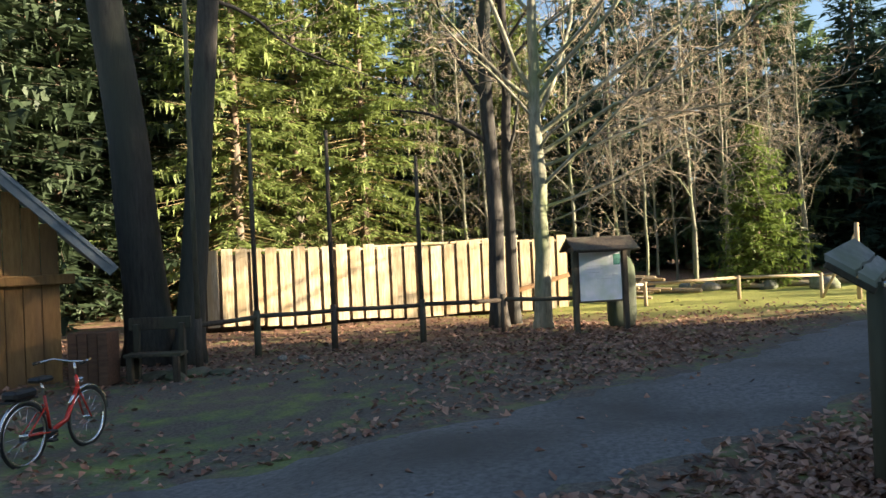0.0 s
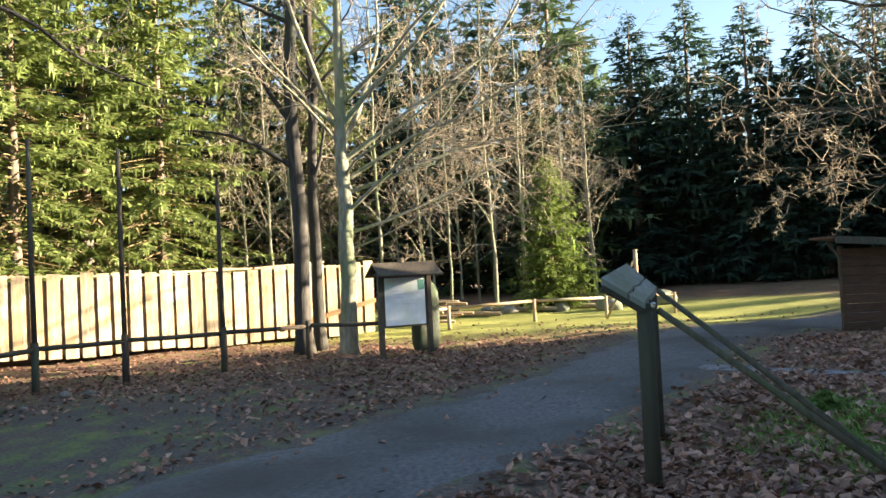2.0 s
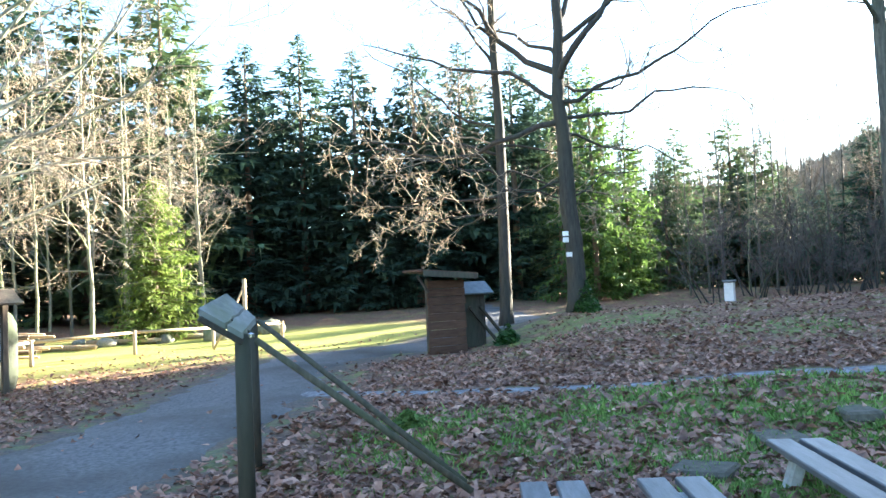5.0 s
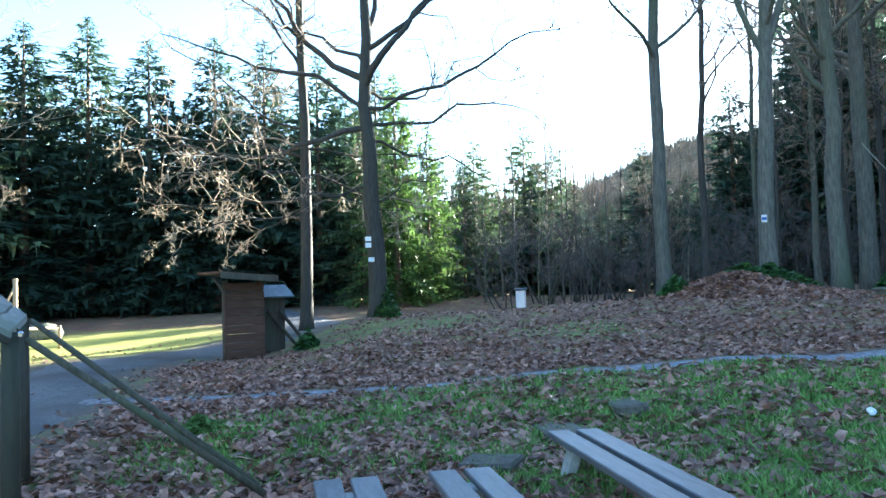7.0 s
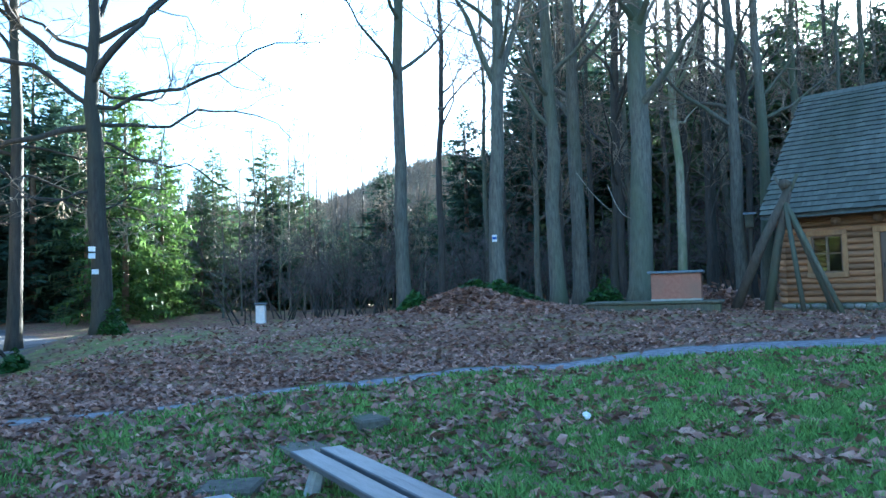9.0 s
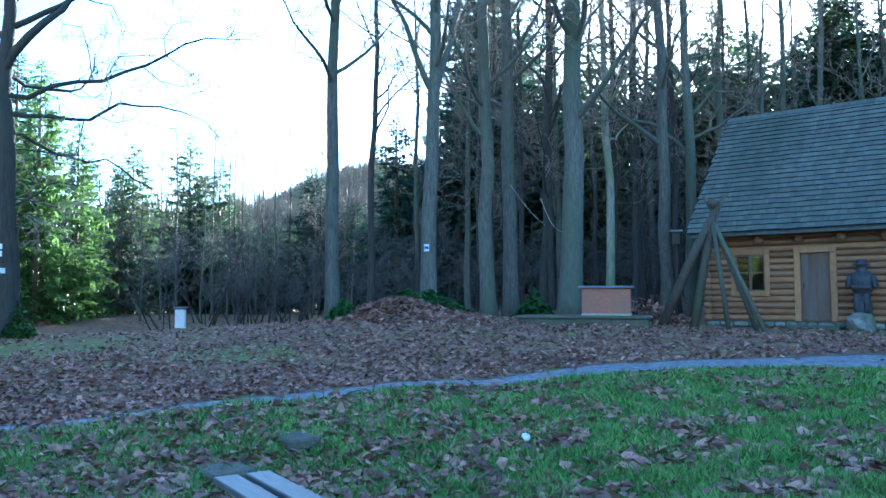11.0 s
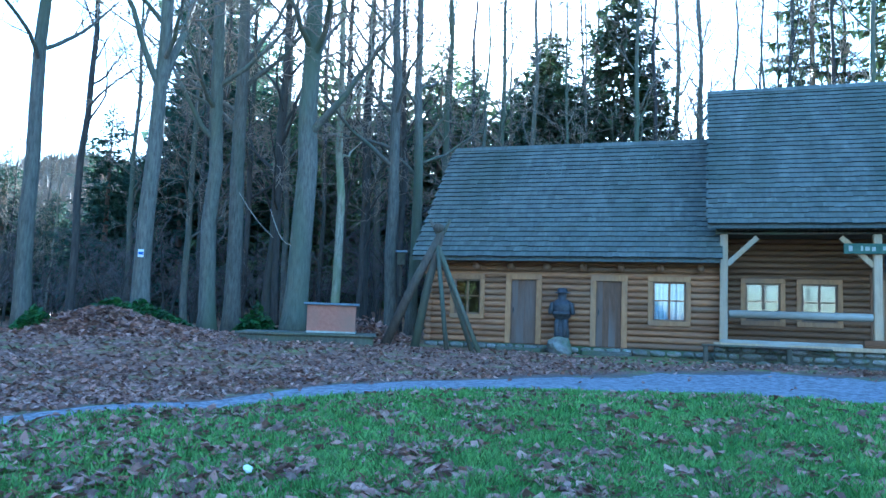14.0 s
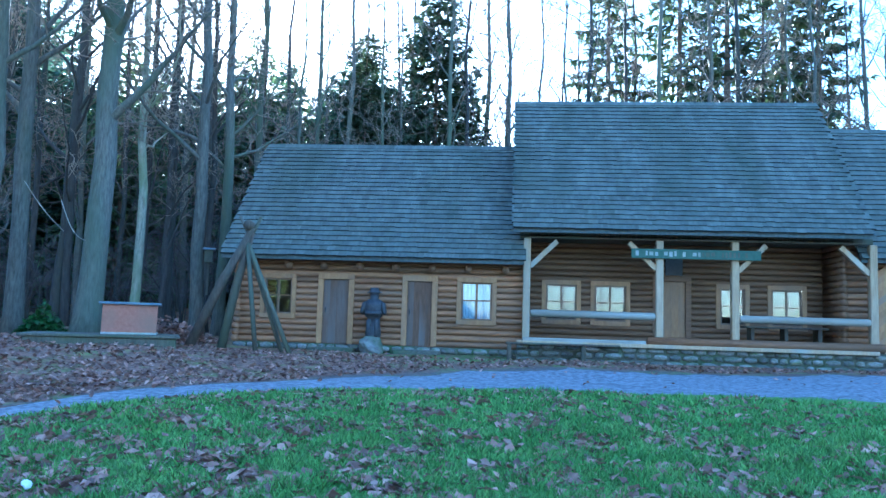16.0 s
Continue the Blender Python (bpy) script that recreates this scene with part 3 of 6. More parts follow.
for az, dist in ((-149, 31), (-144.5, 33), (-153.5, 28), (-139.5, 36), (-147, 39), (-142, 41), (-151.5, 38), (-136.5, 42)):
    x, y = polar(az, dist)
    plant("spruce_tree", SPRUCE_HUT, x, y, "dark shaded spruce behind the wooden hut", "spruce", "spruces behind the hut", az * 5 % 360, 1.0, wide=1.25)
x, y = polar(-96.9, 31)
plant("young_spruce_tree", SPRUCE_SMALL, x, y, "small bushy bright green spruce beside the meadow", "spruce", "", 20, 0.84, wide=1.2)
rng = random.Random(77)


def spruce_belt(a0, a1, step, rows, kinds, label, group, size, wide=1.2):
    """A belt of woodland round the clearing; rows are distances."""
    for d0 in rows:
        az = a0 + rng.uniform(0, step)
        while az < a1:
            x, y = polar(az + rng.uniform(-0.8, 0.8), d0 + rng.uniform(-2.5, 2.5))
            plant("spruce_tree", rng.choice(kinds), x, y, label, "spruce", group, rng.uniform(0, 360), rng.uniform(*size), wide=wide)
            az += step * rng.uniform(0.8, 1.2)


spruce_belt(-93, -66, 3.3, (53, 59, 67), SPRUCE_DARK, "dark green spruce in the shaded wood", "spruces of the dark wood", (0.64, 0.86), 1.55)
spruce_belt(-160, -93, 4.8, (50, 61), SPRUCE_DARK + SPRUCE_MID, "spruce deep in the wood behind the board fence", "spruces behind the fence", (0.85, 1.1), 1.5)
for az, dist, k, size in ((-65.9, 44, 0, 0.74), (-63.6, 47, 0, 0.60), (-61.0, 52, 1, 0.60), (-68.3, 49, 1, 0.8)):
    x, y = polar(az, dist)
    plant("spruce_tree", SPRUCE_SUNNY[k], x, y, "bright green sunlit spruce across the hollow", "spruce", "spruces across the hollow", az * 9 % 360, size, wide=1.2)
spruce_belt(-68, -52, 2.8, (62,), SPRUCE_MID, "spruce in the hazy wood across the hollow", "spruces across the hollow", (0.50, 0.68), 1.5)
spruce_belt(-58, -43, 2.6, (57,), SPRUCE_DARK, "low dark spruce at the corner of the wood", "spruces by the grove", (0.32, 0.46), 1.9)
spruce_belt(-64, -42, 2.3, (66,), SPRUCE_DARK, "low dark spruce across the hollow", "spruces across the hollow", (0.28, 0.38), 2.2)
spruce_belt(-43, -38.5, 2.4, (50, 58), SPRUCE_DARK, "dark spruce at the corner of the wood", "spruces by the grove", (0.46, 0.58), 1.5)
spruce_belt(-38.5, -10, 2.9, (47, 56), SPRUCE_DARK + SPRUCE_MID, "dark spruce in the wood beside the log house", "spruces by the grove", (0.68, 0.9), 1.5)
# invented taller row that keeps the low sun off the clearing
spruce_belt(-37, -6, 2.9, (66,), SPRUCE_DARK + SPRUCE_MID, "tall dark spruce added behind the wood to shade the clearing", "spruces by the grove", (1.0, 1.15), 1.5)
# added row, there to cast shade over the ground of the hollow
spruce_belt(-37, -28, 2.6, (88,), SPRUCE_DARK, "dark spruce added far back to shade the hollow", "spruces by the grove", (0.8, 0.95), 1.6)
# made-up trees on the sun's line, shading the trunks beside the hut
for az, d, size in ((-36.0, 54, 1.2), (-34.8, 50, 1.1)):
    x, y = polar(az, d)
    plant("spruce_tree", SPRUCE_DARK[2], x, y, "very tall dark spruce added behind the grove to shade the hut's trees", "spruce", "spruces by the grove", az * 13 % 360, size, wide=1.3)
# out of view: invented belt that closes the clearing and lowers ambient light
spruce_belt(30, 115, 14.0, (40,), SPRUCE_MID, "unseen spruce added to close the clearing and cut sky light", "spruces round the clearing", (0.85, 1.05))
spruce_belt(-10, 26, 5.0, (60,), SPRUCE_DARK, "dark spruce deep in the wood behind the log house", "spruces behind the house", (0.5, 0.66))
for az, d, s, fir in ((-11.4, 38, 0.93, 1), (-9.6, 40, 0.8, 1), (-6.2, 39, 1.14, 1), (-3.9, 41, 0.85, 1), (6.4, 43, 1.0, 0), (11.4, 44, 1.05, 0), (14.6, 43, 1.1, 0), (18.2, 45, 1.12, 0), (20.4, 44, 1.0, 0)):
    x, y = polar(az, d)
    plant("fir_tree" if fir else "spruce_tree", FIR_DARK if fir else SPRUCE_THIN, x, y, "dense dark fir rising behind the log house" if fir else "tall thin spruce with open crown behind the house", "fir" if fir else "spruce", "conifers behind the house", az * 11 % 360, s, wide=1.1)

# leafless trees standing singly
B = dict(kids=(7, 5, 4), top=2)
x, y = polar(-139.3, 17.6)
plant("beech_tree", bare_meshes(51, 22, 0.47, lean=(0.048, -0.075), first=0.42, n_limbs=8, bark=BARK_DARK, **B), x, y, "thick dark leafless tree beside the wooden hut", "tree", "bare trees by the hut")
x, y = polar(-137.1, 17.0)
plant("beech_tree", bare_meshes(52, 21, 0.29, lean=(-0.085, 0.079), first=0.36, n_limbs=8, bark=BARK_DARK, limbs=[(7.6, -60, -18, 4.5, 0.05), (8.5, -50, 10, 5, 0.06)], **B), x, y, "dark leafless tree with a low side limb", "tree", "bare trees by the hut")
x, y = polar(-114.9, 20.3)
plant("alder_tree", bare_meshes(53, 20, 0.22, first=0.2, n_limbs=14, limb_len=0.17, bark=BARK_DARK, kids=(6, 4, 3), top=2), x, y, "slender grey leafless tree by the notice board", "tree", "bare trees by the notice board")
x, y = polar(-113.8, 20.9)
plant("alder_tree", bare_meshes(54, 19, 0.16, first=0.22, n_limbs=14, limb_len=0.17, bark=BARK_DARK, kids=(6, 4, 3), top=2), x, y, "slender grey leafless tree behind its twin", "tree", "bare trees by the notice board")
x, y = polar(-111.8, 19.6)
R = -111.8 + 90
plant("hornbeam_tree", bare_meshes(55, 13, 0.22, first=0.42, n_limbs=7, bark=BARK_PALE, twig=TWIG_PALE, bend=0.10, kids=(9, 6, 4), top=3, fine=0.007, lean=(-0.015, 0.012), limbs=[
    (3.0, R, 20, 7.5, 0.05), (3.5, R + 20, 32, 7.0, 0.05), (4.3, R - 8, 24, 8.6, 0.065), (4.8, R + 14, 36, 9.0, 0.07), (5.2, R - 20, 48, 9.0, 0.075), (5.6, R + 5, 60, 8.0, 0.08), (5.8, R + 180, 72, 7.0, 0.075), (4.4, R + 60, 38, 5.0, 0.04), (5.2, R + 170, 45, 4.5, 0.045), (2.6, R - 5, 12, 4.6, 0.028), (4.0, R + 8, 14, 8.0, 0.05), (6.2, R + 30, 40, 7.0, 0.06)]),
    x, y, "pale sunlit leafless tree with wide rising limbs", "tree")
x, y = polar(-67.2, 24.0)
O = -67.0
plant("oak_tree", bare_meshes(56, 15, 0.29, first=0.86, n_limbs=3, bark=BARK_DARK, twig=TWIG, bend=0.38, kids=(8, 5, 4), top=3, fine=0.010, lean=(-0.012, -0.01), limbs=[
    (6.4, O + 92, 6, 7.0, 0.075), (5.9, O + 80, 0, 6.4, 0.065), (5.4, O + 100, -6, 5.0, 0.05), (7.0, O + 85, 46, 6.5, 0.13), (7.3, O - 85, 62, 6.5, 0.13), (5.8, O - 92, 6, 8.0, 0.10), (6.4, O - 80, 20, 7.0, 0.09), (3.6, O + 95, -2, 3.4, 0.035), (4.0, O - 100, 0, 4.5, 0.04), (8.2, O + 100, 34, 5.5, 0.09), (7.8, O - 70, 38, 5.5, 0.08), (6.9, O + 10, 28, 5.0, 0.07), (8.8, O + 60, 58, 5.0, 0.10)]),
    x, y, "dark spreading leafless oak with trail marks", "tree")
x, y = polar(-72.4, 25.2)
plant("oak_tree", bare_meshes(57, 19, 0.20, first=0.45, n_limbs=8, bark=BARK_DARK, twig=TWIG_PALE, bend=0.26, kids=(10, 6, 4), top=3, fine=0.011, limbs=[(4.2, -72 - 85, 0, 5.5, 0.05), (5.5, -72 - 70, 10, 6.5, 0.06), (3.6, -72 - 95, -5, 4.8, 0.04), (5.0, -72 + 80, 5, 4.5, 0.045), (8.3, -72 - 80, 40, 5, 0.06), (4.8, -72 - 110, 0, 5.5, 0.05), (4.4, -72 + 95, -6, 4.0, 0.04), (5.8, -72 + 100, 4, 4.5, 0.045), (6.4, -72 - 95, 14, 6.0, 0.05), (3.9, -72 - 60, -8, 4.0, 0.035)]), x, y, "grey leafless tree with drooping twiggy limbs", "tree")
for az, d, tall, r, seed, bark, ln in ((-46.6, 21.6, 20, 0.20, 61, BARK_GREY, (0.0, 0.0)), (-43.9, 27, 19, 0.13, 62, BARK_DARK, (0.005, 0)), (-39.6, 22.2, 21, 0.23, 63, BARK_GREY, (0, 0)), (-35.2, 24.5, 23, 0.24, 64, BARK_GREY, (-0.015, 0)), (-33.6, 26.0, 24, 0.26, 65, BARK_GREY, (0, 0)),
                               (-29.4, 24.0, 24, 0.36, 66, BARK_GREY, (0.012, 0)), (-26.6, 27.5, 22, 0.16, 67, BARK_PALE, (-0.02, 0)), (-22.4, 27.0, 21, 0.23, 68, BARK_GREY, (-0.015, 0)), (-21.0, 29.5, 22, 0.22, 69, BARK_GREY, (0.01, 0)), (-24.6, 33, 24, 0.23, 70, BARK_DARK, (0, 0)), (-31.2, 32, 24, 0.23, 71, BARK_DARK, (0, 0))):
    x, y = polar(az, d)
    few = seed < 64
    plant("beech_tree", bare_meshes(seed, tall, r, first=0.30 if few else 0.24, n_limbs=16 if few else 18, limb_len=0.25 if few else 0.22, bark=bark, lean=ln, bend=0.13, kids=(8, 5, 3), top=3, fine=0.012, limbs=[(6.4, az + 90, 68, 7, 0.12), (6.3, az - 90, 66, 6, 0.10)] if seed == 63 else None), x, y, "tall straight leafless tree in the grove by the log house", "tree", "grove by the log house")

# leafless woodland
WOOD = [bare_meshes(81 + k, 17 + k, 0.12 + 0.02 * (k % 3), first=0.16, n_limbs=17, limb_len=0.23, bark=BARK_DARK if k % 2 else BARK_GREY, kids=(6, 4, 2), top=3, rise=(30, 70), bend=0.15, fine=0.014) for k in range(4)]
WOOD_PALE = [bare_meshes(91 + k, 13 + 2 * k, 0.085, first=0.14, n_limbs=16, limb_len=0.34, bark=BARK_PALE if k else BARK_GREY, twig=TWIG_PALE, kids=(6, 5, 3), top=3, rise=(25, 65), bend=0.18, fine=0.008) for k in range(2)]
THICKET = [thicket_meshes(101, 4.6), thicket_meshes(102, 5.6, 6), thicket_meshes(103, 3.6, 8)]


def bare_wood(a0, a1, step, rows, kinds, name, label, group, size, jitter=2.5):
    """Leafless trees or shrubs in rows round the clearing; rows are distances."""
    for d0 in rows:
        for az in np.arange(a0 + rng.uniform(0, step), a1, step):
            x, y = polar(az + rng.uniform(-0.4, 0.4) * step, d0 + rng.uniform(-jitter, jitter))
            plant(name, rng.choice(kinds), x, y, label, "shrub" if name == "hazel_shrub" else "tree", group, rng.uniform(0, 360), rng.uniform(*size))


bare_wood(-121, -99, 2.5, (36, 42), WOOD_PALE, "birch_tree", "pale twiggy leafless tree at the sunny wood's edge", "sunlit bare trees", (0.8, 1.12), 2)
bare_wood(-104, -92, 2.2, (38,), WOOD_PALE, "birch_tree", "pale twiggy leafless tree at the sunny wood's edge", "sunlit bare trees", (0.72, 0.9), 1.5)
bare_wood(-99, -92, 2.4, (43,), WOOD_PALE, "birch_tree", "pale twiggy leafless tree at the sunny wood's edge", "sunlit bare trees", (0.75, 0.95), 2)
bare_wood(-61, -44, 1.9, (47,), WOOD_PALE, "birch_tree", "leafless birch in the hazy hollow", "bare trees in the hollow", (0.62, 0.84), 4)
bare_wood(-57, -42, 1.5, (52,), WOOD, "forest_tree", "grey leafless tree in the hazy hollow", "bare trees in the hollow", (0.54, 0.70), 3)
bare_wood(-58, -14, 1.5, (39,), THICKET, "hazel_shrub", "grey-brown leafless shrub under the trees", "undergrowth in the wood", (0.8, 1.3), 5)
bare_wood(-41, -12, 2.6, (33, 41), WOOD, "forest_tree", "tall thin leafless tree in the wood", "bare trees by the grove", (0.85, 1.3), 2.5)
bare_wood(-14, 27, 2.4, (36, 44), WOOD, "forest_tree", "tall thin leafless tree behind the log house", "bare trees behind the log house", (0.95, 1.35), 2.5)
# invented row behind the camera, only to break up reflections in the panes
bare_wood(135, 196, 6.5, (32,), WOOD, "forest_tree", "unseen leafless tree added for the window panes to reflect", "bare trees round the clearing", (0.6, 0.9), 4)


def far_woods():
    """Leafless wood on the far hill: each tree a broom of boughs."""
    g = random.Random(19)
    V, F = [], []
    for _ in range(2200):
        x, y = polar(g.uniform(-62, -33), g.uniform(135, 380))
        z, h, w = ground_z(x, y) - 0.5, g.uniform(8, 13), g.uniform(2.2, 4.0)
        for k in range(14):
            a, q = g.uniform(0, 6.28), g.random() ** 0.5
            tip = (x + math.cos(a) * w * q, y + math.sin(a) * w * q, z + h * (1.0 - 0.45 * q * q) * g.uniform(0.75, 1.0))
            b, t = len(V), g.uniform(0.25, 0.5)
            u = (math.cos(a + 1.57) * t, math.sin(a + 1.57) * t)
            root = (x + math.cos(a) * w * q * 0.25, y + math.sin(a) * w * q * 0.25, z + h * g.uniform(0.0, 0.4))
            V.extend([(root[0] - u[0], root[1] - u[1], root[2]), (root[0] + u[0], root[1] + u[1], root[2]), (tip[0] + u[0] * 0.12, tip[1] + u[1] * 0.12, tip[2]), (tip[0] - u[0] * 0.12, tip[1] - u[1] * 0.12, tip[2] - h * 0.05)])
            F.append((b, b + 1, b + 2, b + 3))
    tagged(part("far_woods", mesh_of("far_woods", V, F, TWIG), TWIG), "distant leafless wood on the far hillside", "woods", kind="stuff")


far_woods()


# ---- the log house ----
FRONT, BACKWALL, LOG_H = 22.3, 23.75, 0.172


def log_row(parent, x0, x1, y, z, r, material, pieces):
    """One log of a wall along x, in the stretches left by openings."""
    for a, b in pieces:
        rod("log", [(a, y, z), (a + 0.03, y, z), (b - 0.03, y, z), (b, y, z)], [r * 0.93, r, r, r * 0.93], material, parent, 10)


def log_wall(parent, x0, x1, y, z0, rows, openings, material=LOG):
    """Stacked logs; openings are (x0, x1, z0, z1)."""
    for k in range(rows):
        z = z0 + (k + 0.5) * LOG_H
        pieces, a = [], x0
        for ox0, ox1, oz0, oz1 in sorted(openings):
            if oz0 - 0.02 < z < oz1 + 0.02:
                pieces.append((a, ox0))
                a = ox1
        pieces.append((a, x1))
        log_row(parent, x0, x1, y, z, LOG_H * 0.507, material, [p for p in pieces if p[1] - p[0] > 0.05])
    # solid core behind the logs, with the openings cut out
    xs = sorted({x0, x1, *[o[0] for o in openings], *[o[1] for o in openings]})
    bm = bmesh.new()
    top = z0 + rows * LOG_H
    for a, b in zip(xs[:-1], xs[1:]):
        zs = [(z0, top)]
        for ox0, ox1, oz0, oz1 in openings:
            if ox0 <= (a + b) / 2 <= ox1:
                zs = [(z0, max(oz0, z0)), (min(oz1, top), top)]
        for p, q in zs:
            if q - p > 0.01:
                box(bm, ((a + b) / 2, y + 0.09, (p + q) / 2), (b - a, 0.10, q - p))
    part("wall_core", bm, LOG_DARK, parent)


def house_window(parent, x0, x1, z0, z1, y, bright):
    """Outer trim, white sash with one upright and one cross bar, panes, curtain."""
    w = new("window")
    w.parent = parent
    t = 0.13
    for n, c, s in (("head_trim", ((x0 + x1) / 2, y - 0.07, z1 - t / 2), (x1 - x0, 0.07, t)), ("sill", ((x0 + x1) / 2, y - 0.085, z0 + t / 2), (x1 - x0, 0.10, t)),
                    ("side_trim", (x0 + t / 2, y - 0.068, (z0 + z1) / 2), (t, 0.06, z1 - z0 - 2 * t)), ("side_trim", (x1 - t / 2, y - 0.068, (z0 + z1) / 2), (t, 0.06, z1 - z0 - 2 * t))):
        part(n, boxed(c, s, 0.008), TRIM if bright else LOG_DARK, w)
    a, b, c, d = x0 + t, x1 - t, z0 + t, z1 - t
    f = 0.045
    mx, mz = (a + b) / 2, c + (d - c) * 0.52
    for n, cc, ss in (("sash", (mx, y - 0.02, d - f / 2), (b - a, 0.05, f)), ("sash", (mx, y - 0.02, c + f / 2), (b - a, 0.05, f)), ("sash", (a + f / 2, y - 0.022, (c + d) / 2), (f, 0.05, d - c - 2 * f)), ("sash", (b - f / 2, y - 0.022, (c + d) / 2), (f, 0.05, d - c - 2 * f)),
                      ("mullion", (mx, y - 0.024, (c + d) / 2), (0.06, 0.05, d - c - 2 * f)), ("glazing_bar", (mx, y - 0.018, mz), (b - a - 2 * f, 0.03, 0.035))):
        part(n, boxed(cc, ss, 0.004), SASH, w)
    for p, q in ((a + f, mx - 0.03), (mx + 0.03, b - f)):
        for u, v in ((c + f, mz - 0.018), (mz + 0.018, d - f)):
            g = part("pane", boxed(((p + q) / 2, y - 0.015, (u + v) / 2), (q - p + 0.004, 0.006, v - u + 0.004)), GLASS, w)
            g.visible_shadow = False
    if bright == 2:
        bm = bmesh.new()
        n = 26
        vs = [[bm.verts.new((a + (b - a) * i / n, y + 0.05 + 0.012 * math.sin(i * 1.9), zz)) for i in range(n + 1)] for zz in (c, d)]
        for i in range(n):
            bm.faces.new((vs[0][i], vs[0][i + 1], vs[1][i + 1], vs[1][i]))
        part("curtain", bm, CURTAIN, w, "pale net curtain")


def house_door(parent, x0, x1, z0, z1, y, trim=TRIM, leaf=DOOR_WOOD):
    d = new("door")
    d.parent = parent
    t = 0.16
    part("head_trim", boxed(((x0 + x1) / 2, y - 0.07, z1 - t / 2), (x1 - x0, 0.08, t), 0.01), trim, d)
    for xx in (x0 + t / 2, x1 - t / 2):
        part("side_trim", boxed((xx, y - 0.068, (z0 + z1 - t) / 2), (t, 0.07, z1 - z0 - t), 0.01), trim, d)
    n = 4
    w = (x1 - x0 - 2 * t) / n
    for k in range(n):
        part("plank", boxed((x0 + t + (k + 0.5) * w, y + 0.0, (z0 + z1 - t) / 2), (w - 0.002, 0.05, z1 - z0 - t - 0.02), 0.002), leaf, d)
    part("door_handle", boxed((x0 + t + 0.07, y - 0.05, z0 + 0.95), (0.03, 0.05, 0.14), 0.008), BLACK, d, "dark iron handle")


def shingled(parent, x0, x1, eave, ridge, wid, courses, seed, singles=280):
    """Rows of overlapping wooden shingles on one slope, from eave (y, z) up to ridge (y, z)."""
    rng = random.Random(seed)
    e, r = Vector((0, *eave)), Vector((0, *ridge))
    up = (r - e).normalized()
    nrm = up.cross(Vector((1, 0, 0)))
    nrm = nrm if nrm.z > 0 else -nrm
    step = (r - e).length / courses
    slope = Matrix((Vector((1, 0, 0)), up, nrm)).transposed().to_4x4()
    ln = step * 1.7
    piece = bpy.data.meshes.new("shingle")
    bm = boxed((0, 0, 0), (wid - 0.003, ln, 0.04))
    # lower end face takes the painted shadow line
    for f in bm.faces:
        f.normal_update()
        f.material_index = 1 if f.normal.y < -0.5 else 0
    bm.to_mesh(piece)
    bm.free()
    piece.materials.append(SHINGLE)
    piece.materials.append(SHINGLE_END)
    V, F, made = [], [], 0
    corners = [(i, j, k) for i in (-0.5, 0.5) for j in (-0.5, 0.5) for k in (-0.5, 0.5)]
    quads = [(0, 1, 3, 2), (4, 6, 7, 5), (0, 4, 5, 1), (2, 3, 7, 6), (0, 2, 6, 4), (1, 5, 7, 3)]
    n = max(1, round((x1 - x0) / wid))
    for c in range(courses):
        shift = (0.5 if c % 2 else 0.0) * wid
        for i in range(n + (1 if shift else 0)):
            cx = x0 + (i + 0.5) * wid - shift
            cx = min(max(cx, x0 + wid * 0.3), x1 - wid * 0.3)
            tilt = 0.125 + rng.uniform(-0.01, 0.012)
            p = e + up * (c * step + ln / 2 - 0.04 + rng.uniform(-0.012, 0.012)) + nrm * (0.042 + rng.uniform(0, 0.005)) + Vector((cx, 0, 0))
            m = Matrix.Translation(p) @ slope @ Matrix.Rotation(-tilt, 4, "X") @ Matrix.Rotation(rng.uniform(-0.012, 0.012), 4, "Z")
            if made < singles:
                made += 1
                o = new("shingle", piece)
                o.parent = parent
                o.matrix_basis = m
            else:
                b = len(V)
                V.extend(m @ Vector((i2 * (wid - 0.003), j * ln, k * 0.04)) for i2, j, k in corners)
                F.extend(tuple(b + q for q in f) for f in quads)
    field = mesh_of("shingles", V, F, SHINGLES)
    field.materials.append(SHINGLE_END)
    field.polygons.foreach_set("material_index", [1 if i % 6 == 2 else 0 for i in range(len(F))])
    tagged(part("shingles", field, None, parent), kind="stuff")


def roof_part(parent, x0, x1, eave, ridge, back, wid, courses, seed):
    rf = new("roof")
    rf.parent = parent
    V, F = [], []
    th = 0.10
    prof = [eave, ridge, back, (back[0], back[1] - th), (ridge[0], ridge[1] - th * 1.4), (eave[0], eave[1] - th)]
    for x in (x0, x1):
        V.extend((x, p[0], p[1]) for p in prof)
    F = [(0, 1, 7, 6), (1, 2, 8, 7), (2, 3, 9, 8), (3, 4, 10, 9), (4, 5, 11, 10), (5, 0, 6, 11), (5, 4, 1, 0), (4, 3, 2, 1), (6, 7, 10, 11), (7, 8, 9, 10)]
    part("roof_deck", mesh_of("roof_deck", V, F, SHINGLE_PLAIN), None, rf)
    shingled(rf, x0, x1, eave, ridge, wid, courses, seed)
    n = int((x1 - x0) / 0.6)
    for i in range(n):
        a = x0 + (x1 - x0) * i / n
        part("ridge_board", boxed((a + (x1 - x0) / n / 2, ridge[0] - 0.06, ridge[1] + 0.035), ((x1 - x0) / n - 0.008, 0.24, 0.03), 0.004, Matrix.Rotation(radians(42), 4, "X")), SHINGLE, rf)
    return rf


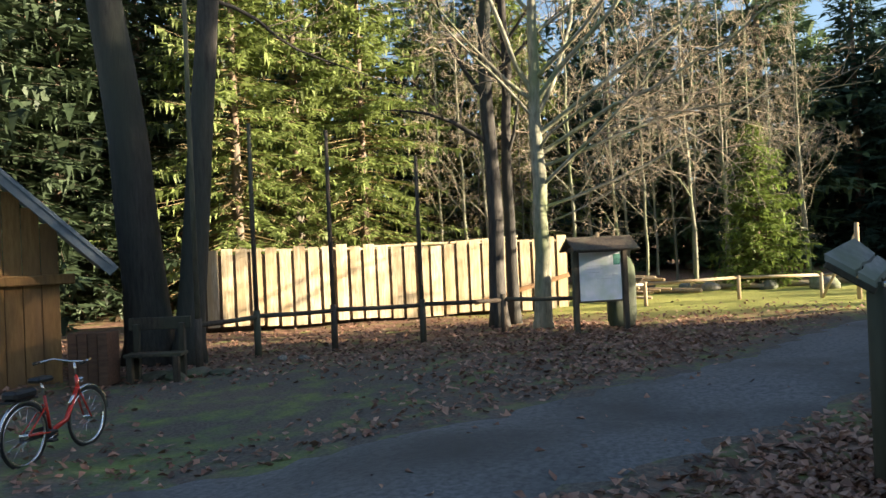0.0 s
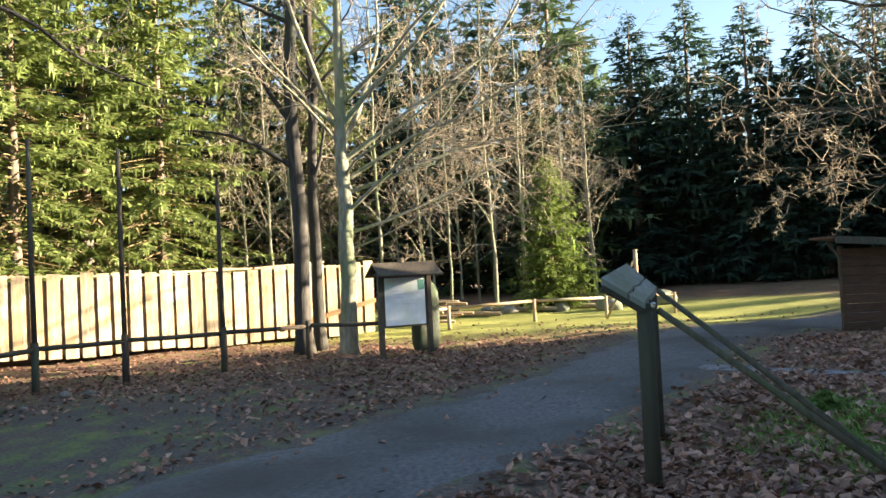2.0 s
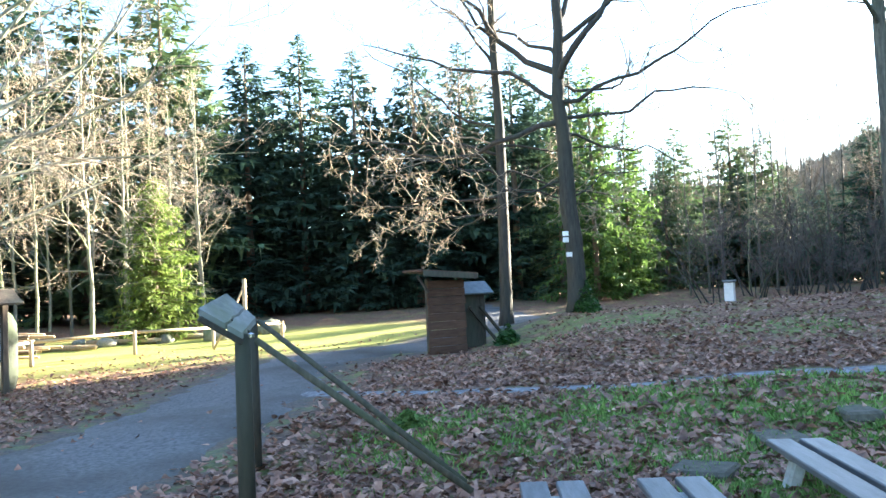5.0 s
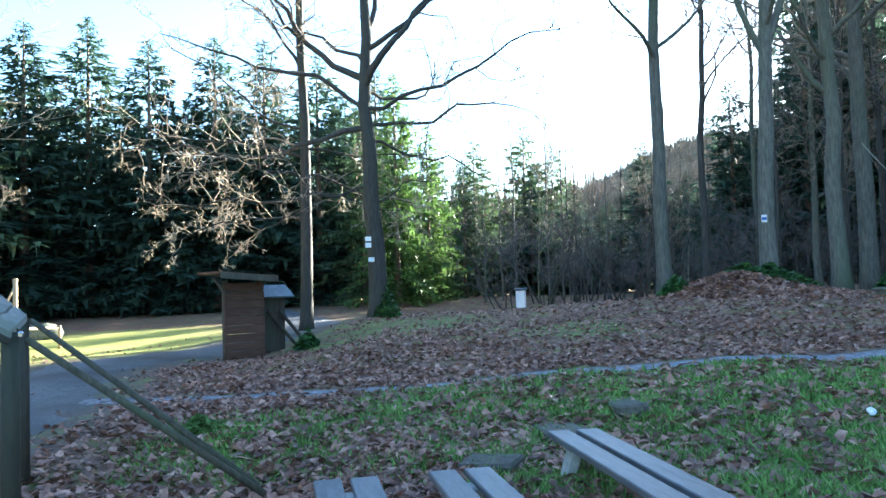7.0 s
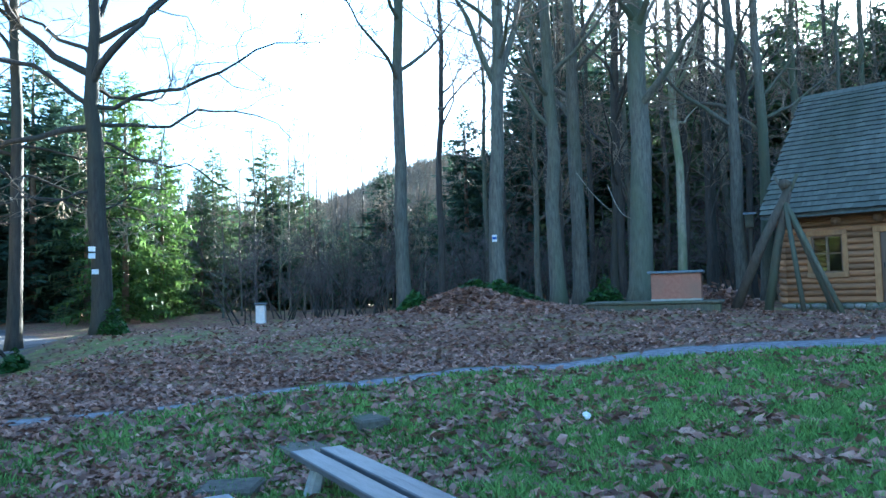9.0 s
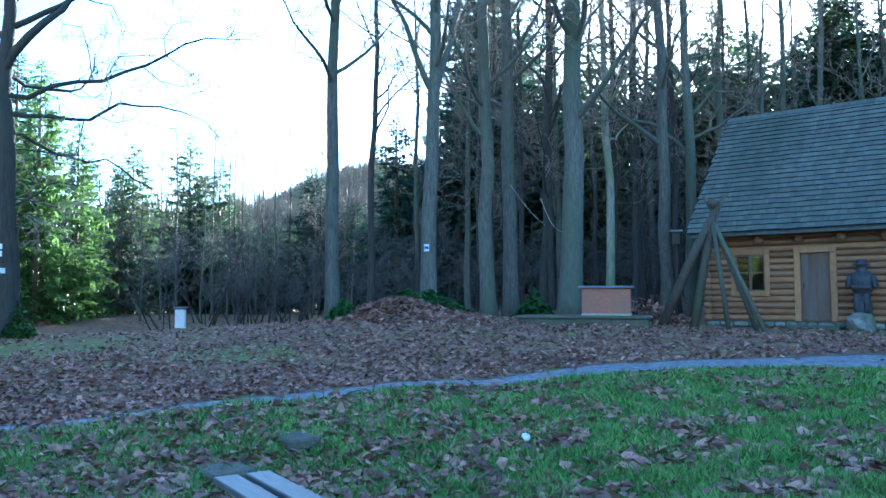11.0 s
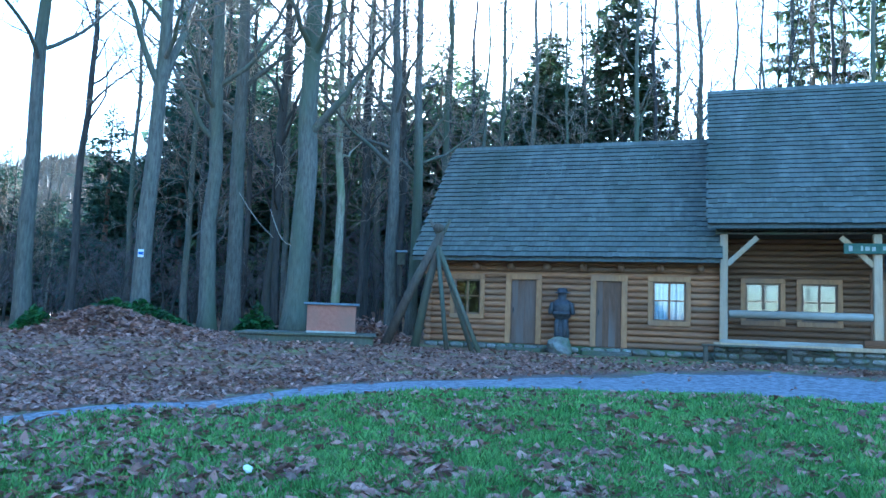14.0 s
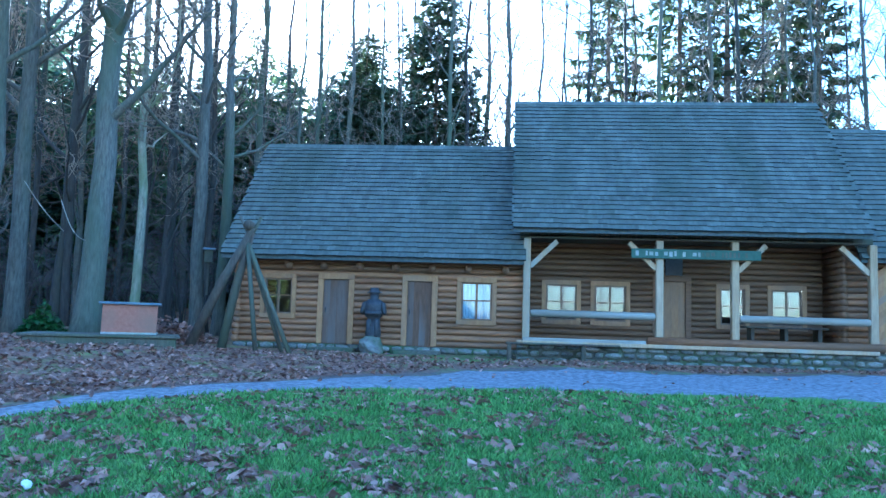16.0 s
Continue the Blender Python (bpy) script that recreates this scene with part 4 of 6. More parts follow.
def stone_base(parent, x0, x1, y, z0, z1, seed, size=0.32):
    rng = random.Random(seed)
    part("mortar_core", boxed(((x0 + x1) / 2, y + 0.30, (z0 + z1) / 2), (x1 - x0, 0.56, z1 - z0), 0.01), MORTAR, parent)
    shapes = []
    for k in range(6):
        bm = bmesh.new()
        bmesh.ops.create_icosphere(bm, subdivisions=1, radius=0.5)
        for v in bm.verts:
            v.co = Vector((math.copysign(abs(v.co.x * 2) ** 0.55, v.co.x) / 2, math.copysign(abs(v.co.y * 2) ** 0.6, v.co.y) / 2, math.copysign(abs(v.co.z * 2) ** 0.55, v.co.z) / 2)) * rng.uniform(0.86, 1.05)
        me = bpy.data.meshes.new("stone")
        bm.to_mesh(me)
        bm.free()
        me.materials.append(STONE)
        me.polygons.foreach_set("use_smooth", [True] * len(me.polygons))
        shapes.append(me)
    z = z0 + 0.02
    while z < z1 - 0.05:
        h = min(rng.uniform(0.10, 0.24), z1 - z)
        x = x0
        while x < x1 - 0.1:
            w = min(rng.uniform(0.6, 1.5) * size, x1 - x)
            o = new("stone", rng.choice(shapes))
            o.parent = parent
            o.matrix_basis = pose(x + w / 2, y + 0.03 + rng.uniform(0, 0.03), z + h / 2, 0, rng.uniform(-4, 4)) @ Matrix.Diagonal((w * 1.0, 0.26, h * 0.98, 1))
            x += w
        z += h


def build_house():
    h = thing("log_house", 0, 0, 0, "long log house with orange logs, shingled roofs and an open porch", "house")
    # west wing
    wing = new("west_wing")
    wing.parent = h
    d1, d2 = (-5.67, -4.62, -0.62, 1.36), (-3.25, -2.24, -0.62, 1.36)
    w1, w2 = (-7.35, -6.3, 0.05, 1.32), (-1.70, -0.58, 0.02, 1.34)
    log_wall(wing, -8.0, 0.18, FRONT, -0.63, 14, [(o[0] + 0.05, o[1] - 0.05, o[2], o[3] - 0.05) for o in (d1, d2, w1, w2)])
    for k in range(14):
        rod("log", [(-8.0, FRONT - 0.25, -0.545 + k * LOG_H), (-8.0, 29.0, -0.545 + k * LOG_H)], LOG_H * 0.53, LOG, wing, 10)
    for d in (d1, d2):
        house_door(wing, *d, FRONT)
    house_window(wing, *w1, FRONT, 1)
    house_window(wing, *w2, FRONT, 2)
    for k in range(8):
        x = -7.55 + k * 1.03
        rod("beam_end", [(x, FRONT - 0.36, 1.56), (x, FRONT + 0.2, 1.56)], 0.10, LOG_DARK, wing, 10)
    part("wall_plate", boxed((-3.9, FRONT - 0.02, 1.70), (8.2, 0.22, 0.14), 0.02), LOG_DARK, wing)
    roof_part(wing, -8.36, 0.16, (21.67, 1.80), (25.38, 5.70), (29.08, 1.80), 0.24, 25, 5)
    # gable of the west wing
    V = [(-7.95, 22.4, 1.65), (-7.95, 28.6, 1.65), (-7.95, 25.38, 5.4), (-7.85, 22.4, 1.65), (-7.85, 28.6, 1.65), (-7.85, 25.38, 5.4)]
    part("gable", mesh_of("gable", V, [(0, 1, 2), (5, 4, 3), (0, 3, 4, 1), (1, 4, 5, 2), (2, 5, 3, 0)], LOG_DARK), None, wing)
    stone_base(wing, -8.1, 0.1, FRONT - 0.12, -1.0, -0.63, 8)
    part("door_step", boxed((-2.75, FRONT - 0.32, -0.80), (1.3, 0.5, 0.16), 0.03), MORTAR, wing)
    part("door_step", boxed((-5.15, FRONT - 0.32, -0.80), (1.3, 0.5, 0.16), 0.03), MORTAR, wing)
    part("back_wall", boxed((0.8, 29.0, 1.0), (18, 0.2, 3.6)), LOG_DARK, h)
    # made-up dark sheet that gives the rooms behind the panes their shade
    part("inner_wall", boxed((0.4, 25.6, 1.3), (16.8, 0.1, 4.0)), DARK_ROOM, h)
    part("inner_floor", boxed((0.8, 26.4, -0.66), (17.6, 5.0, 0.05)), LOG_DARK, h)
    # unseen divider, added to keep light out of the rooms
    part("partition", boxed((0.10, 26.4, 1.2), (0.12, 5.0, 4.2)), LOG_DARK, h)
    # main house with the porch
    main = new("main_part")
    main.parent = h
    x0, x1 = 0.0, 9.62
    w3, w4, w5, w6, d3 = (0.72, 1.87, 0.12, 1.42), (2.15, 3.3, 0.12, 1.42), (5.75, 6.7, 0.12, 1.42), (7.2, 8.3, 0.12, 1.42), (3.95, 5.05, -0.35, 1.62)
    # porch wall and door trim: shade under the roof put into the log colour
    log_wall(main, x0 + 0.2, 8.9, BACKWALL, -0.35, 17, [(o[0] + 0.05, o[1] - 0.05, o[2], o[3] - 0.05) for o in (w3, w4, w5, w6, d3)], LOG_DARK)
    for w in (w3, w4, w5, w6):
        house_window(main, *w, BACKWALL, 1)
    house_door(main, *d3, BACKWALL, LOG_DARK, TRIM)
    part("paper_notice", boxed((4.55, BACKWALL - 0.10, 1.95), (0.5, 0.03, 0.62), 0.005), BLACK, main, "dark framed notice above the door")
    for xx in (0.24, 3.83, 5.83, 9.40):
        part("porch_post", boxed((xx, 22.0, 1.02), (0.20, 0.20, 2.9), 0.02), POST_WOOD, main)
    for xx, sg in ((0.24, 1), (3.83, -1), (5.83, 1), (9.40, -1)):
        beam("brace", (xx + sg * 0.08, 22.0, 1.68), (xx + sg * 0.82, 22.0, 2.40), 0.12, 0.14, POST_WOOD, main)
    # beam in dark wood, standing in for the shade below the eave
    part("porch_beam", boxed((4.72, 22.05, 2.56), (9.4, 0.2, 0.18), 0.02), OLD_WOOD, main)
    part("porch_ceiling", boxed((4.5, 22.9, 2.55), (8.8, 1.9, 0.04)), OLD_WOOD, main)
    for a, b in ((0.36, 3.72), (5.94, 9.3)):
        rod("rail", [(a, 21.98, 0.40), (a + 0.05, 21.98, 0.40), (b - 0.05, 21.98, 0.40), (b, 21.98, 0.40)], [0.09, 0.105, 0.105, 0.09], RAIL_WOOD, main, 10, "pale debarked rail")
    part("porch_floor", boxed((4.7, 22.75, -0.40), (9.4, 2.2, 0.10), 0.01), POST_WOOD, main)
    rod("sill_log", [(3.5, 21.86, -0.27), (9.6, 21.86, -0.27)], 0.12, LOG, main, 12)
    part("floor_edge", boxed((1.8, 21.84, -0.33), (3.3, 0.2, 0.13), 0.02), RAIL_WOOD, main)
    stone_base(main, 0.0, 9.7, 21.82, -1.0, -0.42, 9, 0.36)
    roof_part(main, -0.16, 9.30, (21.49, 2.68), (25.42, 7.22), (29.3, 2.68), 0.24, 30, 6)
    for gx in (0.05, 9.2):
        V = [(gx, 22.2, 2.7), (gx, 28.8, 2.7), (gx, 25.42, 6.9), (gx + 0.1, 22.2, 2.7), (gx + 0.1, 28.8, 2.7), (gx + 0.1, 25.42, 6.9)]
        part("gable", mesh_of("gable", V, [(0, 1, 2), (5, 4, 3), (0, 3, 4, 1), (1, 4, 5, 2), (2, 5, 3, 0)], LOG_DARK), None, main)
    # east wing beside the porch
    east = new("east_wing")
    east.parent = h
    log_wall(east, 8.75, 10.2, 22.55, -0.35, 17, [])
    for k in range(17):
        # shaded side wall, painted with the darker log colour
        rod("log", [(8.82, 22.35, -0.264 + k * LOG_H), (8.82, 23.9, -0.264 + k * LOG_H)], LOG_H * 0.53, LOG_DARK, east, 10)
    for k in range(12):
        beam("door_board", (9.55, 22.42, -0.5 + k * 0.19), (10.35, 22.42, 0.1 + k * 0.19), 0.03, 0.16, TRIM, east)
    part("wall", boxed((13.2, 22.6, 0.9), (6, 0.2, 3.6)), LOG, east)
    roof_part(east, 9.12, 16.5, (22.0, 2.1), (25.7, 6.45), (29.4, 2.1), 0.24, 26, 7)
    stone_base(east, 9.7, 11.5, 21.95, -1.0, -0.4, 10)


build_house()


def build_sign():
    s = thing("porch_sign", 4.76, 21.83, 2.10, "long green painted wooden sign with worn pale lettering", "sign")
    part("board", boxed((0, 0, 0), (3.42, 0.05, 0.26), 0.008), GREEN_SIGN, s)
    rng = random.Random(5)
    x = -1.6
    while x < 1.5:
        w = rng.uniform(0.05, 0.11)
        if rng.random() < 0.8:
            part("letter_bar", boxed((x + w / 2, -0.028, rng.uniform(-0.01, 0.01)), (w, 0.008, rng.uniform(0.09, 0.14))), MOSSY_WOOD if x > 0.1 else CONCRETE, s)
        x += w + 0.045


build_sign()


def statue():
    """A carved figure in a broad hat on a rock, kept as one plain shape."""
    bm = bmesh.new()
    rng = random.Random(3)
    prof = [(0.0, 0.20), (0.12, 0.21), (0.34, 0.18), (0.52, 0.17), (0.56, 0.22), (0.72, 0.27), (0.86, 0.29), (0.96, 0.27), (1.03, 0.17), (1.07, 0.105), (1.13, 0.125), (1.21, 0.12), (1.225, 0.20), (1.25, 0.205), (1.265, 0.135), (1.34, 0.125), (1.365, 0.09), (1.37, 0.01)]
    rings = []
    for z, r in prof:
        rings.append([bm.verts.new((r * math.cos(a) * 1.05, r * math.sin(a) * 0.75, z)) for a in np.linspace(0, 2 * math.pi, 14, endpoint=False)])
    for a, b in zip(rings[:-1], rings[1:]):
        for i in range(14):
            bm.faces.new((a[i], a[(i + 1) % 14], b[(i + 1) % 14], b[i]))
    box(bm, (0.02, -0.21, 0.66), (0.46, 0.15, 0.12), 0.04)
    for sx in (-0.11, 0.11):
        box(bm, (sx, -0.08, 0.26), (0.14, 0.20, 0.50), 0.04)
    box(bm, (-0.28, -0.05, 0.80), (0.13, 0.22, 0.36), 0.05, Matrix.Rotation(radians(12), 4, "Y"))
    box(bm, (0.28, -0.05, 0.80), (0.13, 0.22, 0.36), 0.05, Matrix.Rotation(radians(-12), 4, "Y"))
    ob = part("carved_statue", bm, BRONZE, smooth=True)
    ob.matrix_basis = pose(-3.96, 21.8, -0.40)
    tagged(ob, "dark carved wooden statue in a hat on a pale boulder", "statue")
    bm = bmesh.new()
    bmesh.ops.create_icosphere(bm, subdivisions=3, radius=0.5)
    for v in bm.verts:
        v.co = v.co * (1 + 0.35 * noise.noise(v.co * 2.7)) 
        v.co = Vector((v.co.x * 0.70, v.co.y * 0.6, v.co.z * 0.60))
    rock = part("boulder", bm, STONE)
    rock.matrix_basis = pose(-3.96, 21.74, -0.66)
    tagged(rock, "pale rough boulder under the carved statue", "rock")


statue()


# ---- things in the clearing ----
def on_ground(x, y):
    return ground_z(x, y)


MAP_INK = surf("faded_ink", (0.58, 0.61, 0.66), (0.68, 0.70, 0.74), 9, bump=0)


def notice_board():
    """Roofed notice board on two posts."""
    x, y = -16.85, -6.05
    g = on_ground(x, y)
    k = thing("notice_board", x, y, g, "roofed dark wooden notice board with a pale map", "notice board", turn=129)
    top = -0.08 - g
    for sx in (-0.60, 0.60):
        part("post", boxed((sx, 0, (top + 0.15) / 2 - 0.15), (0.12, 0.12, top + 0.45), 0.01), OLD_WOOD, k)
    part("panel", boxed((0, 0, top - 0.52), (1.12, 0.05, 1.22), 0.005), OLD_WOOD, k)
    part("map_sheet", boxed((0, -0.032, top - 0.54), (1.0, 0.008, 1.10)), PAPER_MAP, k, "pale printed map sheet")
    part("green_badge", boxed((0.40, -0.038, top - 0.17), (0.16, 0.006, 0.24)), surf("badge_green", (0.10, 0.30, 0.25), (0.16, 0.38, 0.32), 9, bump=0), k, "green square badge")
    rng = random.Random(8)
    for i in range(5):
        part("text_bar", boxed((rng.uniform(-0.2, 0.25), -0.037, top - 0.3 - i * 0.075), (rng.uniform(0.2, 0.5), 0.004, 0.010)), MAP_INK, k)
    for sg in (-1, 1):
        m = Matrix.Rotation(radians(sg * -30), 4, "X")
        part("roof_board", boxed((0, sg * 0.24, top + 0.20), (1.56, 0.60, 0.05), 0.008, m), OLD_WOOD, k)
    part("ridge_knob", boxed((-0.02, 0, top + 0.40), (0.07, 0.07, 0.14), 0.01), POST_WOOD, k)
    for sx in (-0.60, 0.60):
        beam("gable_brace", (sx, -0.4, top + 0.08), (sx, 0.4, top + 0.08), 0.07, 0.09, OLD_WOOD, k)


notice_board()


def standing_stone():
    bm = bmesh.new()
    bmesh.ops.create_icosphere(bm, subdivisions=3, radius=0.5)
    for v in bm.verts:
        n = v.co.normalized()
        k = (n.x ** 4 + n.y ** 4 + n.z ** 4) ** -0.25 * (1 + 0.10 * noise.noise(n * 1.7 + Vector((4, 1, 2))))
        v.co = Vector((n.x * k * 0.34, n.y * k * 0.20, n.z * k * 0.92))
    ob = part("standing_stone", bm, surf("dark_stone", (0.07, 0.075, 0.06), (0.14, 0.14, 0.12), 9, bump=0.5, c3=(0.06, 0.085, 0.04)), smooth=True)
    ob.matrix_basis = pose(-17.95, -5.9, on_ground(-17.95, -5.9) + 0.80, 0, 0, 125)
    tagged(ob, "dark weathered standing stone behind the notice board", "stone")


standing_stone()


def board_fence():
    """Tall solid fence of upright boards, lit by the sun, with a sloping rail on its face."""
    a, b = Vector((-15.28, -17.35, 0)), Vector((-23.0, -9.0, 0))
    d = (b - a).normalized()
    L = (b - a).length
    f = thing("board_fence", 0, 0, 0, "tall pale fence of upright rough boards", "fence")
    ang = math.degrees(math.atan2(d.y, d.x))
    rng = random.Random(14)
    n = int(L / 0.40)
    nrm = Vector((-d.y, d.x, 0))
    if nrm.dot(Vector((1, 0.5, 0))) < 0:
        nrm = -nrm
    for i in range(n):
        p = a + d * ((i + 0.5) * L / n)
        g = -1.86 + 0.04 * math.sin(i * 0.7)
        h = 2.18 + rng.uniform(-0.05, 0.06) + 0.05 * math.sin(i * 0.33)
        part("fence_board", boxed((p.x, p.y, g + 0.10 + h / 2), (L / n - 0.075 - rng.uniform(0, 0.03), 0.03, h), 0.004, Matrix.Rotation(radians(ang + rng.uniform(-0.6, 0.6)), 4, "Z") @ Matrix.Rotation(rng.uniform(-0.008, 0.008), 4, "Y")), FENCE_BOARD, f)
    m = Matrix.Rotation(radians(ang), 4, "Z")
    c = (a + b) / 2 - nrm * 0.06
    part("backing", boxed((c.x, c.y, -1.75 + 1.05), (L, 0.04, 2.0), 0, m), FENCE_BACK, f)
    for z in (-1.25, -0.1):
        q = a - nrm * 0.12, b - nrm * 0.12
        beam("back_rail", (q[0].x, q[0].y, z), (q[1].x, q[1].y, z), 0.06, 0.1, FENCE_BACK, f)
    # the return of the fence by the notice board
    p0, p1 = b + nrm * 0.05 - d * 3.0, b + nrm * 0.05
    beam("diagonal_rail", (p0.x, p0.y, -1.45), (p1.x, p1.y, -0.75), 0.05, 0.14, TRIM, f)
    return d, nrm, a, b


FENCE_D, FENCE_N, FENCE_A, FENCE_B = board_fence()


def rail_fence():
    """Low round rail on posts, three of which run up as tall poles."""
    f = thing("pole_fence", 0, 0, 0, "low rustic rail fence with tall thin poles", "fence")
    ps = [polar(az, d) for az, d in ((-136.3, 15.6), (-132.3, 17.2), (-126.9, 17.9), (-120.5, 18.3), (-114.6, 19.0), (-109.4, 18.6))]
    for i, (x, y) in enumerate(ps):
        g = on_ground(x, y)
        tall = {0: 6.8, 1: 3.0, 2: 2.95, 3: 2.35}.get(i)
        rod("post", [(x, y, g - 0.2), (x, y, -0.98)], 0.075, OLD_WOOD, f, 8)
        if tall:
            rod("pole", [(x, y, -1.2), (x + 0.02, y, -1.2 + (tall + 1.2) * 0.5), (x + 0.01, y, tall)], [0.055, 0.05, 0.04], OLD_WOOD if i else MOSSY_WOOD, f, 8)
    for (x0, y0), (x1, y1) in zip(ps[:-1], ps[1:]):
        rod("rail", [(x0, y0, -1.10), ((x0 + x1) / 2, (y0 + y1) / 2, -1.12), (x1, y1, -1.12)], 0.05, OLD_WOOD, f, 8)


rail_fence()


def meadow_fence():
    f = thing("meadow_fence", 0, 0, 0, "low pale pole fence along the sunny meadow", "fence")
    ps = [polar(az, d) for az, d in ((-107, 24), (-104.5, 24.5), (-98.3, 25.4), (-93.2, 26.5), (-88.5, 27.5))]
    for x, y in ps:
        g = on_ground(x, y)
        rod("post", [(x, y, g - 0.2), (x, y, g + 0.72)], 0.06, POST_WOOD, f, 8)
    for (x0, y0), (x1, y1) in zip(ps[:-1], ps[1:]):
        rod("rail", [(x0, y0, on_ground(x0, y0) + 0.66), (x1, y1, on_ground(x1, y1) + 0.66)], 0.045, POST_WOOD, f, 8)
    x, y = -24.95, -0.95
    g = on_ground(x, y)
    rod("corner_post", [(x, y, g - 0.2), (x, y, 0.44)], 0.07, POST_WOOD, f, 8)
    rod("corner_brace", [(x - 0.2, y - 1.0, g), (x, y, 0.2)], 0.04, POST_WOOD, f, 8)


meadow_fence()


BOOK_BOARD = surf("weathered_grey_board", (0.17, 0.18, 0.17), (0.28, 0.29, 0.27), 9, bump=0.3, c3=(0.17, 0.19, 0.14), patch=3)


OLD_POLE = surf("old_pole", (0.045, 0.042, 0.028), (0.11, 0.10, 0.068), 12, stretch=(1.5, 1.5, 0.5), bump=0.4, c3=(0.06, 0.075, 0.04))


def lectern():
    """Reading stand: a split slanting board on a post, and two poles that run down to the ground from it and from a second post."""
    ox, oy = -6.19, -0.50
    g = on_ground(ox, oy)
    o = Vector((ox, oy, g))
    k = thing("reading_stand", ox, oy, g, "weathered post with a split slanting board and two poles", "sign")
    top = -0.36 - g
    rod("post", [(0, -0.05, -0.2), (0.01, -0.05, top * 0.5), (0, -0.05, top)], [0.072, 0.070, 0.066], DARK_POST, k, 12)
    q = Vector((-7.72, -0.48, 0))
    g2 = on_ground(q.x, q.y)
    rear = Vector((q.x, q.y, -0.30)) - o
    rod("rear_post", [(rear.x, rear.y, g2 - g - 0.2), (rear.x, rear.y, rear.z)], [0.05, 0.045], DARK_POST, k, 12)
    # the board: two leaves with a ragged gap between them
    A, B, C, D = (Vector(p) - o for p in ((-5.99, -0.88, -0.13), (-6.07, -0.55, -0.35), (-6.52, -0.44, -0.24), (-6.45, -0.68, -0.02)))
    for f0, f1 in ((0.0, 0.60), (0.66, 1.0)):
        n = 5
        bm = bmesh.new()
        rows = []
        for i in range(n + 1):
            w = i / n
            jag = 0.03 * math.sin(i * 2.4)
            lo, hi = f0 + (jag if f0 > 0 else 0), f1 + (jag if f1 < 1 else 0)
            p, r = A.lerp(D, w), B.lerp(C, w)
            rows.append([bm.verts.new(p.lerp(r, lo)), bm.verts.new(p.lerp(r, hi)), bm.verts.new(p.lerp(r, hi) - Vector((0, 0, 0.055))), bm.verts.new(p.lerp(r, lo) - Vector((0, 0, 0.055)))])
        for u, v in zip(rows[:-1], rows[1:]):
            for j in range(4):
                bm.faces.new((u[j], u[(j + 1) % 4], v[(j + 1) % 4], v[j]))
        bm.faces.new(rows[0])
        bm.faces.new(rows[-1][::-1])
        bmesh.ops.recalc_face_normals(bm, faces=bm.faces)
        part("board", bm, BOOK_BOARD, k, "grey weathered board")
    beam("bearer", A.lerp(D, 0.5) - Vector((0, 0, 0.09)), B.lerp(C, 0.5) - Vector((0, 0, 0.09)), 0.10, 0.06, DARK_POST, k)
    beam("bearer_edge", A - Vector((0, 0, 0.08)), B - Vector((0, 0, 0.08)), 0.05, 0.05, DARK_POST, k)
    part("bolt", boxed((0.06, 0.02, top - 0.02), (0.05, 0.05, 0.05), 0.012), CHROME, k)
    e = Vector((-5.65, 1.23, -1.66)) - o
    s0 = Vector((0.02, 0.06, top - 0.06))
    rod("pole", [s0, s0.lerp(e, 0.5) - Vector((0, 0, 0.02)), e - Vector((0, 0, 0.05))], [0.029, 0.031, 0.029], OLD_POLE, k, 9)
    s1 = rear + Vector((0.02, 0.06, -0.02))
    e1 = e + Vector((-0.30, 0.02, 0.0))
    rod("pole", [s1, s1.lerp(e1, 0.5) - Vector((0, 0, 0.02)), e1 - Vector((0, 0, 0.05))], [0.027, 0.029, 0.027], OLD_POLE, k, 9)


lectern()


def bench(x, y, turn, length=2.2):
    g = on_ground(x, y)
    b = thing("bench", x, y, g, "plain bench of two pale planks on concrete feet", "bench", "benches on the slope", turn)
    for sy in (-0.125, 0.125):
        part("plank", boxed((0, sy, 0.30), (length, 0.19, 0.05), 0.008), BENCH_WOOD, b)
    for sx in (-length / 2 + 0.3, length / 2 - 0.3):
        for sy in (-1, 1):
            part("foot", boxed((sx, sy * 0.12, 0.11), (0.13, 0.10, 0.36), 0.02, Matrix.Rotation(radians(sy * 18), 4, "X")), CONCRETE, b)
        part("foot_cap", boxed((sx, 0, 0.255), (0.15, 0.34, 0.06), 0.015), CONCRETE, b)
    return b


BENCH_WOOD = surf("bench_plank", (0.075, 0.078, 0.085), (0.15, 0.155, 0.165), 10, stretch=(0.3, 2, 2), bump=0.25, rough=0.45, spec=0.4)
bench(-3.71, 3.26, -18, 2.3)
bench(-3.14, 1.92, -16, 2.3)
bench(-3.46, 1.2, -16, 2.3)


